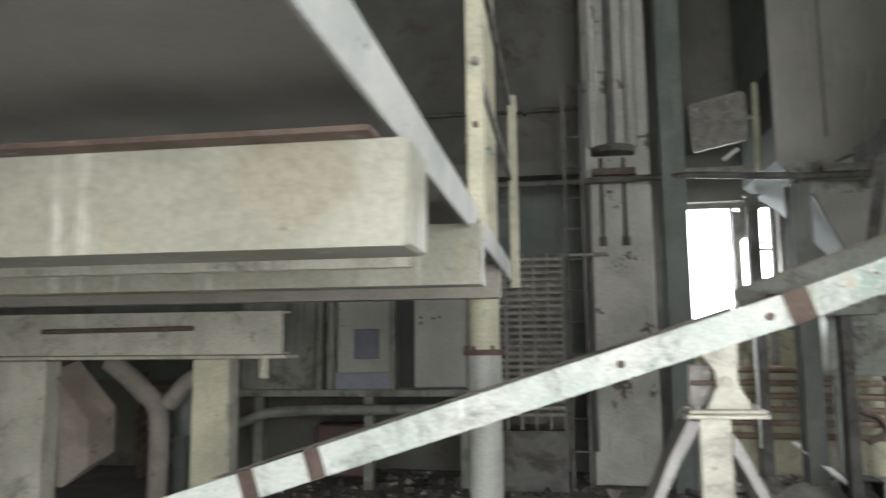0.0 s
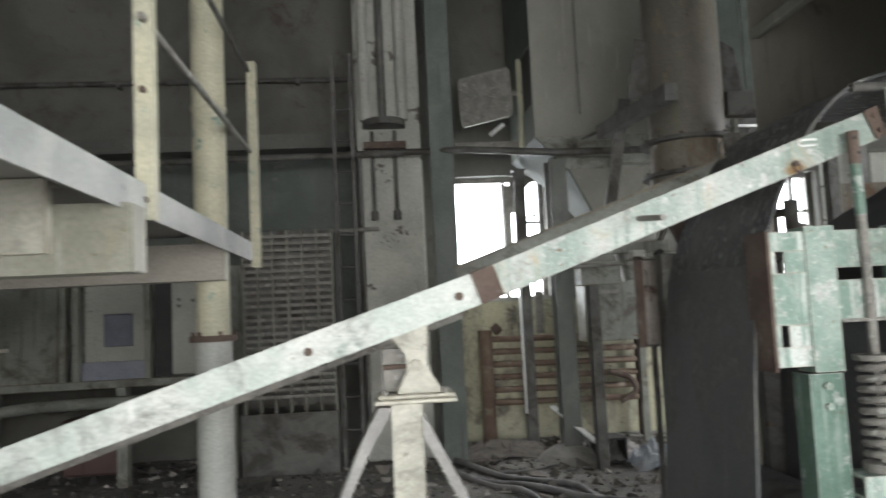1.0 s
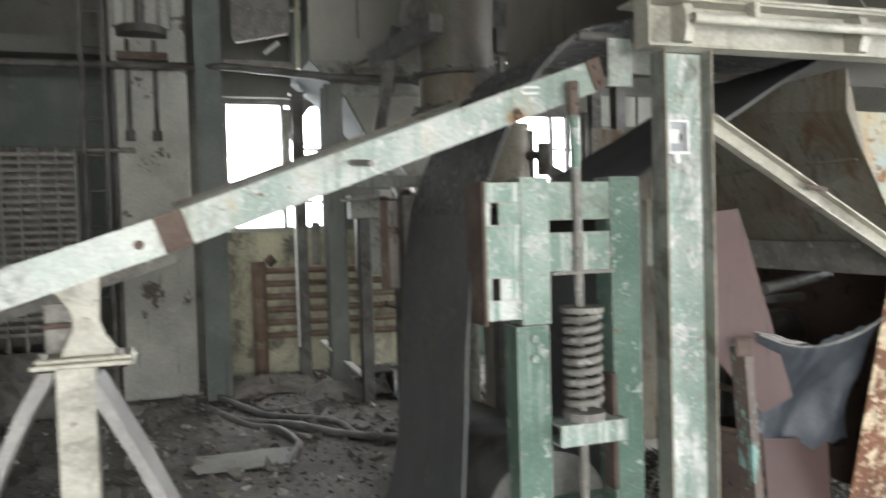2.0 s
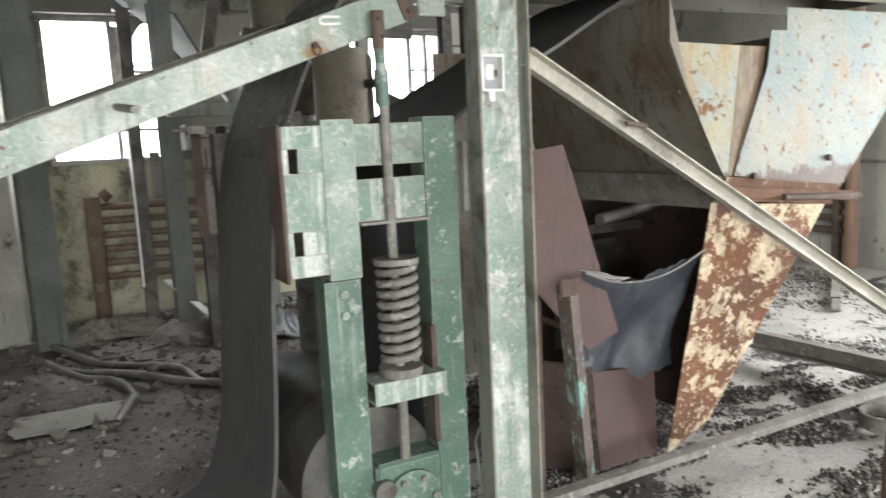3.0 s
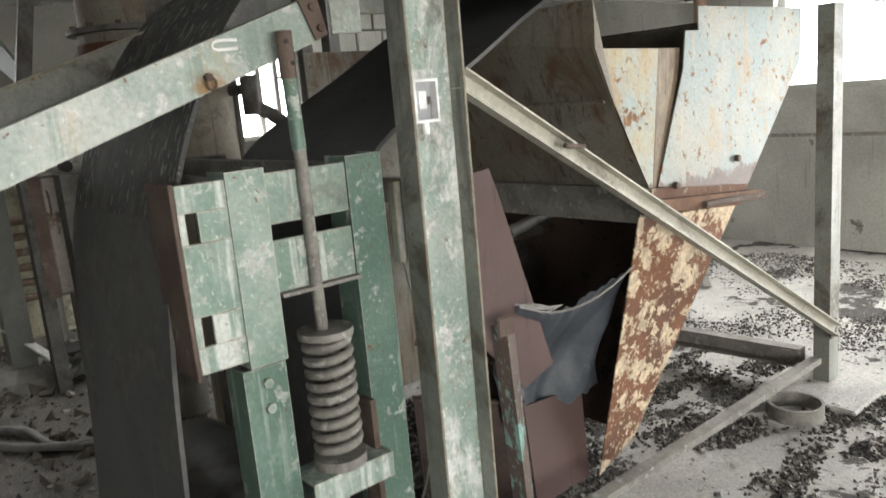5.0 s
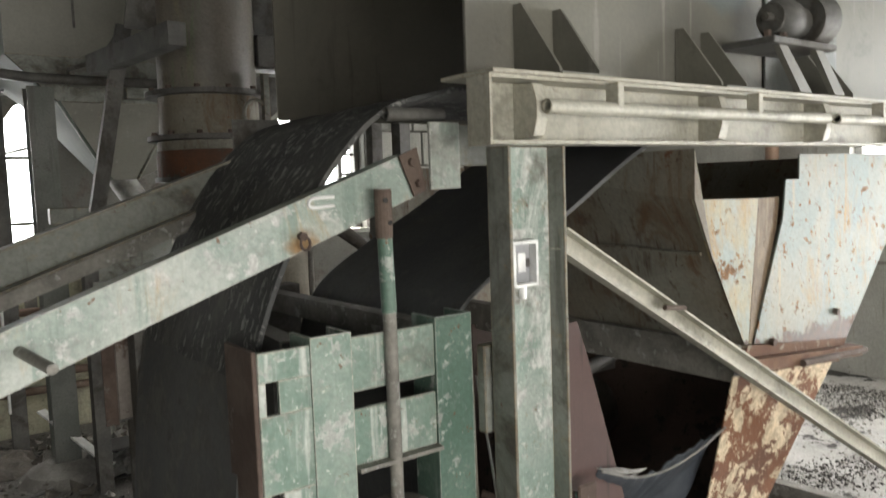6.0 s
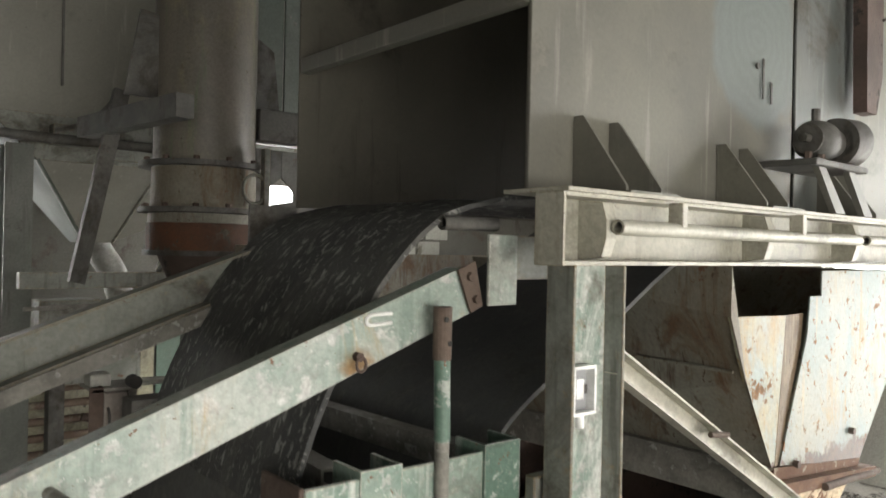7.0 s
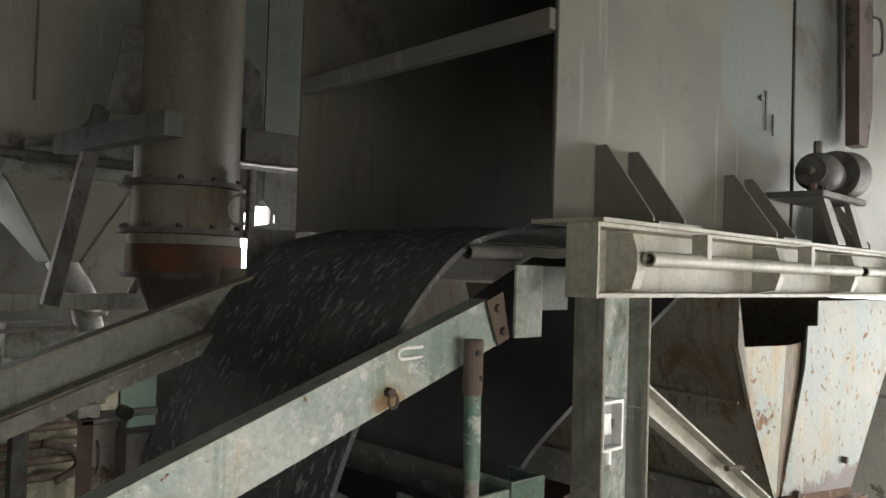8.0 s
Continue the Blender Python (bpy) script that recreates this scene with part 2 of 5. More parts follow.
dark_steel = surface("dark_grimy_steel", (0.085, 0.085, 0.08), (0.135, 0.13, 0.12), 0.65, chips=RUST, chip_amount=0.15, chip_scale=9, scale=5, grime=(0.06, 0.052, 0.042), grime_amount=0.5)
rubber = surface("black_belt_rubber", (0.08, 0.083, 0.086), (0.11, 0.112, 0.111), 0.8, chips=(0.14, 0.138, 0.132), chip_amount=0.28, chip_scale=4, streaks=(0.115, 0.114, 0.11), streak_amount=0.4, scale=2.2, bump=0.15, soft=0.14, grime=(0.13, 0.127, 0.117), grime_amount=0.4)
# the pale stretched chips paint glints on the belt as well as scuffs
belt_dusty = surface("scuffed_glint_belt_rubber", (0.055, 0.057, 0.058), (0.085, 0.087, 0.086), 0.85, chips=(0.36, 0.36, 0.35), chip_amount=0.41, chip_scale=52, scale=3, bump=0.7, stretch=(0.45, 1.0, 0.45), grime=(0.14, 0.138, 0.13), grime_amount=0.5)
rubber_cloth = surface("torn_rubber_sheet", (0.048, 0.056, 0.068), (0.085, 0.096, 0.112), 0.42, chips=(0.2, 0.21, 0.225), chip_amount=0.3, chip_scale=6, scale=5, bump=0.5)
concrete_wall = surface("stained_plaster", (0.165, 0.162, 0.145), (0.112, 0.11, 0.098), 0.9, chips=(0.13, 0.11, 0.095), chip_amount=0.25, chip_scale=2.2, streaks=(0.14, 0.13, 0.11), streak_amount=0.3, scale=0.9, bump=0.3, soft=0.12, grime=(0.12, 0.1, 0.085), grime_amount=0.2)
pale_wall = surface("pale_plaster", (0.44, 0.44, 0.4), (0.34, 0.34, 0.31), 0.9, chips=(0.25, 0.24, 0.2), chip_amount=0.2, chip_scale=3, streaks=(0.27, 0.26, 0.23), streak_amount=0.25, scale=1.4, bump=0.3)
yellow_wall = surface("yellowed_wall_paint", (0.5, 0.48, 0.34), (0.4, 0.385, 0.29), 0.85, chips=(0.2, 0.19, 0.16), chip_amount=0.35, chip_scale=3, scale=1.5, soft=0.1, grime=(0.25, 0.235, 0.19), grime_amount=0.4, drips=(0.3, 0.28, 0.22), drip_amount=0.35)
pillar_paint = surface("flaking_pillar_plaster", (0.5, 0.5, 0.455), (0.38, 0.38, 0.345), 0.9, chips=(0.17, 0.15, 0.13), chip_amount=0.28, chip_scale=3.5, streaks=(0.18, 0.17, 0.15), streak_amount=0.2, scale=2)
ceiling_mat = surface("sooty_ceiling", (0.17, 0.17, 0.155), (0.12, 0.12, 0.11), 0.95, scale=0.8)
deck_mat = surface("sooty_deck_steel", (0.24, 0.235, 0.215), (0.3, 0.29, 0.265), 0.8, scale=1.2, bump=0.1, speckle=0.08)
floor_mat = surface("gritty_concrete_floor", (0.47, 0.46, 0.435), (0.34, 0.333, 0.315), 0.85, chips=(0.09, 0.086, 0.08), chip_amount=0.42, chip_scale=1.6, scale=1.7, bump=0.9, speckle=0.3)
dirt_mat = surface("dark_dirt", (0.15, 0.142, 0.13), (0.22, 0.208, 0.19), 0.95, chips=(0.27, 0.26, 0.235), chip_amount=0.34, chip_scale=3.5, scale=2.5, bump=1.0, speckle=0.5, soft=0.1)
gravel_mat = surface("coal_grit", (0.04, 0.038, 0.036), (0.09, 0.084, 0.077), 0.9, scale=18, islands=(0.33, 0.315, 0.285))
white_mat = surface("white_plastic", (0.84, 0.85, 0.84), (0.65, 0.66, 0.65), 0.35, scale=15, bump=0.05, speckle=0.05)
grey_plastic = surface("grey_plastic", (0.4, 0.41, 0.43), (0.34, 0.35, 0.37), 0.4, scale=15, bump=0.05, speckle=0.05)
cable_mat = surface("dusty_cable", (0.22, 0.215, 0.2), (0.32, 0.31, 0.29), 0.6, scale=8)
hose_mat = surface("grey_hose", (0.24, 0.23, 0.22), (0.32, 0.31, 0.295), 0.55, streaks=(0.38, 0.37, 0.35), streak_amount=0.3, scale=4, bump=0.15)
# stains, plus the shade inside the hood put into a darker base colour
hood_inside = surface("dirty_shaded_hood_inside", (0.075, 0.071, 0.056), (0.105, 0.097, 0.076), 0.7, chips=(0.045, 0.036, 0.03), chip_amount=0.3, chip_scale=1.6, streaks=(0.055, 0.047, 0.038), streak_amount=0.4, scale=1.5, bump=0.12, speckle=0.1, soft=0.12)
turquoise_rust = surface("rust_with_turquoise_paint", (0.075, 0.055, 0.048), (0.12, 0.09, 0.075), 0.7, chips=(0.24, 0.4, 0.36), chip_amount=0.47, chip_scale=14, scale=9, bump=0.4, stretch=(1, 1, 0.35), rust=0.4)
# carries the shade in the rod holes and crate; also a black knob
pitch_dark = surface("near_black", (0.022, 0.021, 0.02), (0.035, 0.033, 0.031), 0.8, scale=4)
# the bin's green darkened so its window-facing sides read as shaded
deep_green = surface("shaded_deep_green", (0.045, 0.055, 0.05), (0.065, 0.076, 0.07), 0.92, scale=3)
blue_bag = surface("dirty_blue_sack", (0.3, 0.34, 0.4), (0.42, 0.44, 0.46), 0.5, scale=9, bump=0.5)
pale_rag = surface("pale_plastic_sheet", (0.36, 0.36, 0.34), (0.2, 0.195, 0.18), 0.5, scale=6, bump=0.5)
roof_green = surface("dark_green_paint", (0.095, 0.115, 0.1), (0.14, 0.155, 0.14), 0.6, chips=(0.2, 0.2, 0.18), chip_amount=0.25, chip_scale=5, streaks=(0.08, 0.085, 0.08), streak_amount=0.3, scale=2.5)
glow = bpy.data.materials.new("overcast_daylight")
glow.use_nodes = True
glow.node_tree.nodes.remove(glow.node_tree.nodes["Principled BSDF"])
em = glow.node_tree.nodes.new("ShaderNodeEmission")
em.inputs[0].default_value, em.inputs[1].default_value = (0.93, 0.97, 1.0, 1), 9.0
glow.node_tree.links.new(em.outputs[0], glow.node_tree.nodes["Material Output"].inputs[0])

# ---- building helpers ----


def part(name, bm, material, parent=None, label="", bevel=0.0, smooth=False):
    """Links a bmesh as one mesh object, under a thing or a part."""
    if bevel:
        sharp = [e for e in bm.edges if len(e.link_faces) == 2 and e.calc_face_angle() > 0.6]
        bmesh.ops.bevel(bm, geom=sharp, offset=bevel, segments=1, affect="EDGES", clamp_overlap=True)
    bmesh.ops.recalc_face_normals(bm, faces=bm.faces)
    me = bpy.data.meshes.new(name)
    bm.to_mesh(me)
    bm.free()
    me.materials.append(material)
    if smooth:
        for p in me.polygons:
            p.use_smooth = True
        me.set_sharp_from_angle(angle=radians(40))
    ob = new(name, me)
    if parent:
        ob.parent = parent
    if label:
        tagged(ob, label)
    return ob


def thing(name, label, category, group="", at=(0, 0, 0)):
    """An empty that parents the parts of one thing."""
    ob = new(name)
    ob.empty_display_size = 0.1
    ob.location = at
    return tagged(ob, label, category, group)


def box(a, b, bm=None, turn=None):
    """A box from corner a to corner b."""
    bm = bm or bmesh.new()
    m = Matrix.Translation([(p + q) / 2 for p, q in zip(a, b)]) @ Matrix.Diagonal([abs(q - p) for p, q in zip(a, b)] + [1])
    bmesh.ops.create_cube(bm, size=1, matrix=(turn or Matrix()) @ m)
    return bm


def prism(outline, axis, lo, hi, bm=None):
    """An outline of two coordinates drawn out along the axis x, y or z."""
    bm = bm or bmesh.new()
    put = {"x": lambda u, v, w: (w, u, v), "y": lambda u, v, w: (u, w, v), "z": lambda u, v, w: (u, v, w)}[axis]
    rows = [[bm.verts.new(put(u, v, w)) for u, v in outline] for w in (lo, hi)]
    n = len(outline)
    bm.faces.new(rows[0])
    bm.faces.new(rows[1][::-1])
    for i in range(n):
        bm.faces.new((rows[0][i], rows[1][i], rows[1][(i + 1) % n], rows[0][(i + 1) % n]))
    return bm


def plate(corners, thick, bm=None):
    """A flat plate through the corners, its thickness behind them."""
    bm = bm or bmesh.new()
    c = [Vector(p) for p in corners]
    n = (c[1] - c[0]).cross(c[2] - c[0]).normalized() * thick
    a, b = [bm.verts.new(p) for p in c], [bm.verts.new(p + n) for p in c]
    k = len(c)
    bm.faces.new(a)
    bm.faces.new(b[::-1])
    for i in range(k):
        bm.faces.new((a[i], b[i], b[(i + 1) % k], a[(i + 1) % k]))
    return bm


def tube(points, r, n=12, bm=None, caps=True, bore=0.0):
    """A round bar along points; bore: an open end that shows a hollow of that radius."""
    bm = bm or bmesh.new()
    pts = [Vector(p) for p in points]
    rings, side = [], None
    for i, p in enumerate(pts):
        d = (pts[min(i + 1, len(pts) - 1)] - pts[max(i - 1, 0)]).normalized()
        if side is None:
            side = d.orthogonal().normalized()
        side = (side - d * side.dot(d)).normalized()
        up = d.cross(side)
        rad = r[i] if isinstance(r, (list, tuple)) else r
        rings.append([bm.verts.new(p + rad * (math.cos(a) * side + math.sin(a) * up)) for a in (2 * math.pi * k / n for k in range(n))])
    for a, b in zip(rings, rings[1:]):
        for k in range(n):
            bm.faces.new((a[k], a[(k + 1) % n], b[(k + 1) % n], b[k]))
    if caps:
        for end, nxt, sign in ((0, 1, 1), (-1, -2, -1)):
            ring = rings[end]
            if bore:
                c = pts[end]
                d = (pts[nxt] - c).normalized() * min(0.12, (pts[nxt] - c).length * 0.4)
                rad = r[end] if isinstance(r, (list, tuple)) else r
                inner = [bm.verts.new(c + (v.co - c) * bore / rad) for v in ring]
                deep = [bm.verts.new(v.co + d) for v in inner]
                for k in range(n):
                    bm.faces.new((ring[k], ring[(k + 1) % n], inner[(k + 1) % n], inner[k]))
                    bm.faces.new((inner[k], inner[(k + 1) % n], deep[(k + 1) % n], deep[k]))
                bm.faces.new(deep)
            else:
                bm.faces.new(ring)
    return bm


def section(outline, p0, p1, up=(0, 0, 1), bm=None):
    """A rolled profile (outline in side, up) from p0 to p1."""
    bm = bm or bmesh.new()
    p0, p1 = Vector(p0), Vector(p1)
    d = (p1 - p0).normalized()
    s = d.cross(Vector(up)).normalized()
    u = s.cross(d)
    rows = [[bm.verts.new(p + s * a + u * b) for a, b in outline] for p in (p0, p1)]
    n = len(outline)
    bm.faces.new(rows[0])
    bm.faces.new(rows[1][::-1])
    for i in range(n):
        bm.faces.new((rows[0][i], rows[1][i], rows[1][(i + 1) % n], rows[0][(i + 1) % n]))
    return bm


def c_shape(w, h, t):
    """Channel: web at side 0, flanges reaching to side w, centred in height."""
    a = h / 2
    return [(0, -a), (w, -a), (w, -a + t), (t, -a + t), (t, a - t), (w, a - t), (w, a), (0, a)]


def i_shape(w, h, t):
    a, b = h / 2, w / 2
    return [(-b, -a), (b, -a), (b, -a + t), (t / 2, -a + t), (t / 2, a - t), (b, a - t), (b, a), (-b, a), (-b, a - t), (-t / 2, a - t), (-t / 2, -a + t), (-b, -a + t)]


def l_shape(w, h, t):
    return [(0, 0), (w, 0), (w, t), (t, t), (t, h), (0, h)]


def disc(centre, axis, r, depth, n=20, bm=None):
    d = {"x": (1, 0, 0), "y": (0, 1, 0), "z": (0, 0, 1)}[axis]
    c = Vector(centre)
    return tube([c - Vector(d) * depth / 2, c + Vector(d) * depth / 2], r, n, bm)


def bolt_head(centre, axis, r=0.012, depth=0.014, bm=None):
    return disc(centre, axis, r, depth, 6, bm)


def sheet(grid, thick, bm=None):
    """A bent sheet through rows of points."""
    bm = bm or bmesh.new()
    rows = [[Vector(p) for p in row] for row in grid]
    nr, nc = len(rows), len(rows[0])
    normal = lambda i, j: ((rows[min(i + 1, nr - 1)][j] - rows[max(i - 1, 0)][j]).cross(rows[i][min(j + 1, nc - 1)] - rows[i][max(j - 1, 0)])).normalized()
    top = [[bm.verts.new(rows[i][j]) for j in range(nc)] for i in range(nr)]
    low = [[bm.verts.new(rows[i][j] - normal(i, j) * thick) for j in range(nc)] for i in range(nr)]
    for i in range(nr - 1):
        for j in range(nc - 1):
            bm.faces.new((top[i][j], top[i][j + 1], top[i + 1][j + 1], top[i + 1][j]))
            bm.faces.new((low[i][j], low[i + 1][j], low[i + 1][j + 1], low[i][j + 1]))
    for i in range(nr - 1):
        for j in (0, nc - 1):
            bm.faces.new((top[i][j], top[i + 1][j], low[i + 1][j], low[i][j]))
    for j in range(nc - 1):
        for i in (0, nr - 1):
            bm.faces.new((top[i][j], low[i][j], low[i][j + 1], top[i][j + 1]))
    return bm


def smooth_line(points, steps=8):
    """A soft curve (Catmull-Rom) through points."""
    p = [Vector(v) for v in points]
    p = [2 * p[0] - p[1]] + p + [2 * p[-1] - p[-2]]
    out = []
    for a, b, c, d in zip(p, p[1:], p[2:], p[3:]):
        for k in range(steps):
            t = k / steps
            out.append(0.5 * (2 * b + (c - a) * t + (2 * a - 5 * b + 4 * c - d) * t * t + (3 * b - a - 3 * c + d) * t ** 3))
    return out + [p[-2]]

# ---- the room ----
X0, X1, Y0, Y1, TOP = -6.0, 7.95, -3.4, 7.6, 5.2


def holed_wall(name, axis, at, thick, lo, hi, top, holes, material, label):
    """A wall across the axis, with openings (from, to, sill, head) that go through it."""
    bm = bmesh.new()
    put = (lambda u0, u1, z0, z1: box((at, u0, z0), (at + thick, u1, z1), bm)) if axis == "x" else (lambda u0, u1, z0, z1: box((u0, at, z0), (u1, at + thick, z1), bm))
    u = lo
    for a, b, sill, head in sorted(holes):
        put(u, a, 0, top)
        if sill > 0:
            put(a, b, 0, sill)
        put(a, b, head, top)
        u = b
    put(u, hi, 0, top)
    return tagged(part(name, bm, material), label, "wall", kind="structure")


WIN_A, WIN_B = (1.16, 2.13, 1.37, 2.6), (3.9, 5.0, 1.4, 2.54)
holed_wall("wall_north", "y", Y1, 0.3, X0, X1, TOP, [WIN_A, WIN_B], concrete_wall, "grimy grey plaster wall with stains")
holed_wall("wall_east", "x", X1, 0.3, Y0 - 0.3, Y1 + 0.3, TOP, [(-0.9, 1.3, 0, 3.0), (1.8, 4.3, 1.45, 2.95)], pale_wall, "pale plaster wall with damp streaks")
holed_wall("wall_south", "y", Y0 - 0.3, 0.3, X0, X1, TOP, [(-2.8, -0.8, 0.5, 2.5), (-0.2, 3.8, 0.35, 2.35)], concrete_wall, "grimy grey plaster wall")
holed_wall("wall_west", "x", X0 - 0.3, 0.3, Y0 - 0.3, Y1 + 0.3, TOP, [], concrete_wall, "grimy grey plaster wall")
tagged(part("ceiling", box((X0 - 0.3, Y0 - 0.3, TOP), (X1 + 0.3, Y1 + 0.3, TOP + 0.25)), ceiling_mat), "sooty concrete ceiling", "ceiling", kind="structure")
ground = bmesh.new()
bmesh.ops.create_grid(ground, x_segments=170, y_segments=140, size=1, matrix=Matrix.Translation((1, 2.1, 0)) @ Matrix.Diagonal((7.4, 5.9, 1, 1)))
for v in ground.verts:
    v.co.z = 0.025 * noise.fractal(v.co * 1.3, 1.0, 2.0, 4) - 0.01
tagged(part("floor", ground, floor_mat, smooth=True), "dark gritty concrete floor covered in rubble and dust", "floor", kind="structure")
dirt = bmesh.new()
bmesh.ops.create_grid(dirt, x_segments=150, y_segments=90, size=1, matrix=Matrix.Translation((-1.2, 5.3, 0)) @ Matrix.Diagonal((4.4, 2.3, 1, 1)))
for v in dirt.verts:
    rag = 0.5 * noise.fractal(v.co * 2.2, 1.0, 2.0, 4) + 0.8
    edge = min(3.2 - v.co.x, v.co.y - 3.0, 1.0)
    v.co.z = 0.025 * noise.fractal(v.co * 1.3, 1.0, 2.0, 4) - 0.01 + min(0.014, 0.02 * edge * rag) - 0.004 + 0.008 * noise.noise(v.co * 9)
tagged(part("dirt_layer", dirt, dirt_mat, smooth=True), "layer of dark trodden dirt on the floor", "dirt", kind="structure")
tagged(part("ground", box((-200, -200, -0.4), (200, 200, -0.2)), concrete_wall), "plain grey ground outside", "ground", kind="structure")
for nm, a, b in (("backdrop_1", (-3, 9.2, -0.2), (9, 9.25, 6)), ("backdrop_2", (9.4, -3, -0.2), (9.45, 7, 6))):
    tagged(part(nm, box(a, b), glow), "overcast white daylight outside the windows", "sky", kind="structure")

# dado below the windows
tagged(part("dado", box((1.1, Y1 - 0.012, 0), (3.2, Y1 - 0.002, 1.34)), yellow_wall), "yellowed paint on the lower wall", "wall paint", kind="structure")


def window(name, u0, u1, z0, z1, bars, cross, label, y=Y1 + 0.12):
    """A window of bars in the north wall's opening."""
    w = tagged(thing(name, label, "window"), kind="structure")
    for i, (a, b) in enumerate(((u0, u0 + 0.05), (u1 - 0.05, u1))):
        part("window_frame", box((a, y, z0), (b, y + 0.07, z1)), dirty_steel, w, bevel=0.004)
    part("window_frame", box((u0 + 0.05, y, z1 - 0.05), (u1 - 0.05, y + 0.07, z1)), dirty_steel, w, bevel=0.004)
    part("window_sill", box((u0, Y1 - 0.04, z0 - 0.03), (u1, y, z0 + 0.012)), pale_wall, w, "pale dusty window sill", bevel=0.004)
    for x in bars:
        part("mullion", box((x - 0.022, y + 0.01, z0 + 0.012), (x + 0.022, y + 0.06, z1 - 0.05)), dirty_steel, w)
    for x0, x1, z in cross:
        part("glazing_bar", box((x0, y + 0.02, z - 0.012), (x1, y + 0.05, z + 0.012)), dirty_steel, w)
    return w


w1 = window("window_1", *WIN_A, (1.725, 1.88), ((1.902, 2.08, 2.13), (1.902, 2.08, 1.62)), "glassless steel window with rusting bars")
part("casement", box((1.70, Y1 + 0.02, 1.6), (1.78, Y1 + 0.06, 2.5)), dirty_steel, w1, "grey casement standing open", bevel=0.004)
# corner piece added to round off the bright opening like an arch
part("corner_gusset", prism([(1.78, 2.55), (2.06, 2.55), (1.98, 2.52), (1.91, 2.42), (1.9, 2.3), (1.78, 2.2)], "y", Y1 + 0.06, Y1 + 0.1), dirty_steel, w1)
part("stay_bar", box((1.835, Y1 - 0.06, 1.9), (1.855, Y1 - 0.04, 2.3)), white_mat, w1, "white window stay")
part("stay_bar", tube([(1.83, Y1 - 0.05, 2.14), (2.05, Y1 + 0.1, 2.2)], 0.012, 8), white_mat, w1, "white window stay")
window("window_2", *WIN_B, (4.13, 4.6, 4.79), ((4.62, 4.95, 2.14), (4.81, 4.95, 1.95), (3.95, 4.11, 1.9)), "glassless steel window with rusting bars")
w3 = tagged(thing("window_3", "wide steel window with pale frame", "window"), kind="structure")
for a, b in ((1.8, 1.86), (3.0, 3.05), (4.24, 4.3)):
    part("window_frame", box((X1 + 0.1, a, 1.45), (X1 + 0.16, b, 2.95)), white_mat, w3)
part("window_sill", box((X1 - 0.05, 1.8, 1.41), (X1 + 0.1, 4.3, 1.46)), pale_wall, w3)
tagged(part("trim", box((X1 - 0.03, 1.4, 1.0), (X1 - 0.002, Y1, 1.03)), dirty_steel), "thin pipe ledge along the wall", "trim", kind="structure")

# whitewashed blockwork beside the second window
blockwork = tagged(part("wall_blockwork", box((5.01, Y1 - 0.02, 1.3), (6.2, Y1 - 0.003, 2.75)), concrete_wall), "whitewashed blockwork with open joints", "wall", kind="structure")
block_mesh = None
for r in range(4):
    for c in range(4):
        x0, z0 = 5.02 + 0.33 * c - (0.11 if r % 2 else 0), 1.32 + 0.35 * r
        blk = part("block", box((-0.155, -0.02, -0.165), (0.155, 0.0, 0.165)), pale_wall, blockwork, bevel=0.008) if block_mesh is None else new("block", block_mesh)
        block_mesh = blk.data
        blk.parent = blockwork
        blk.location = (max(x0 + 0.16, 5.175), Y1 - 0.021, z0 + 0.17)
tagged(part("green_dado", box((3.22, Y1 - 0.014, 0.0), (3.88, Y1 - 0.003, 1.2)), surface("green_dado_paint", (0.13, 0.2, 0.165), (0.19, 0.25, 0.21), 0.8, chips=(0.33, 0.27, 0.25), chip_amount=0.28, chip_scale=4, scale=2, soft=0.1)), "faded green paint on the lower wall", "wall paint", kind="structure")

# pillars before the north wall
tagged(part("pillar", box((0.28, 6.9, 0), (0.86, 7.6, TOP)), pillar_paint, bevel=0.012), "grey concrete pillar with flaking plaster", "pillar", kind="structure")
tagged(part("steel_column", section(i_shape(0.2, 0.2, 0.014), (1.02, 6.72, 0), (1.02, 6.72, TOP), (0, 1, 0)), roof_green, bevel=0.002), "dark green steel column beside the pillar", "column")

# ---- conveyor ----


def top_edge(x):
    return 1.41 + 0.32 * (x - 0.77) if x < 0.77 else 1.41 + 0.357 * (x - 0.77)


conv = thing("belt_conveyor", "sloping belt conveyor with worn pale green side channels", "conveyor")
for nm, xa, xb, mat in (("side_channel", -1.6, 0.765, white_channel), ("side_channel", 0.775, 2.12, pale_channel)):
    part(nm, section([(-a, b) for a, b in c_shape(0.05, 0.104, 0.007)], (xa, 2.59, top_edge(xa) - 0.052), (xb, 2.59, top_edge(xb) - 0.052)), mat, conv, "pale green channel with flaking paint", bevel=0.002)
part("joint_plate", section([(-0.006, -0.053), (0.004, -0.053), (0.004, 0.053), (-0.006, 0.053)], (0.735, 2.587, top_edge(0.735) - 0.052), (0.81, 2.587, top_edge(0.81) - 0.052)), rust_brown, conv, "rust-brown joint strip")
for xa in (-1.12, -0.88):
    part("joint_plate", section([(-0.006, -0.053), (0.004, -0.053), (0.004, 0.053), (-0.006, 0.053)], (xa, 2.587, top_edge(xa) - 0.052), (xa + 0.055, 2.587, top_edge(xa + 0.055) - 0.052)), rust_brown, conv, "rust-brown joint strip")
for xa, xb in ((-1.6, 0.765), (0.775, 2.12)):
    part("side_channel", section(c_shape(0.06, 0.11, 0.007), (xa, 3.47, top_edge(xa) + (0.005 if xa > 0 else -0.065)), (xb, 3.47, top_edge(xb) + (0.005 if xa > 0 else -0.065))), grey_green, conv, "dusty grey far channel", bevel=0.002)
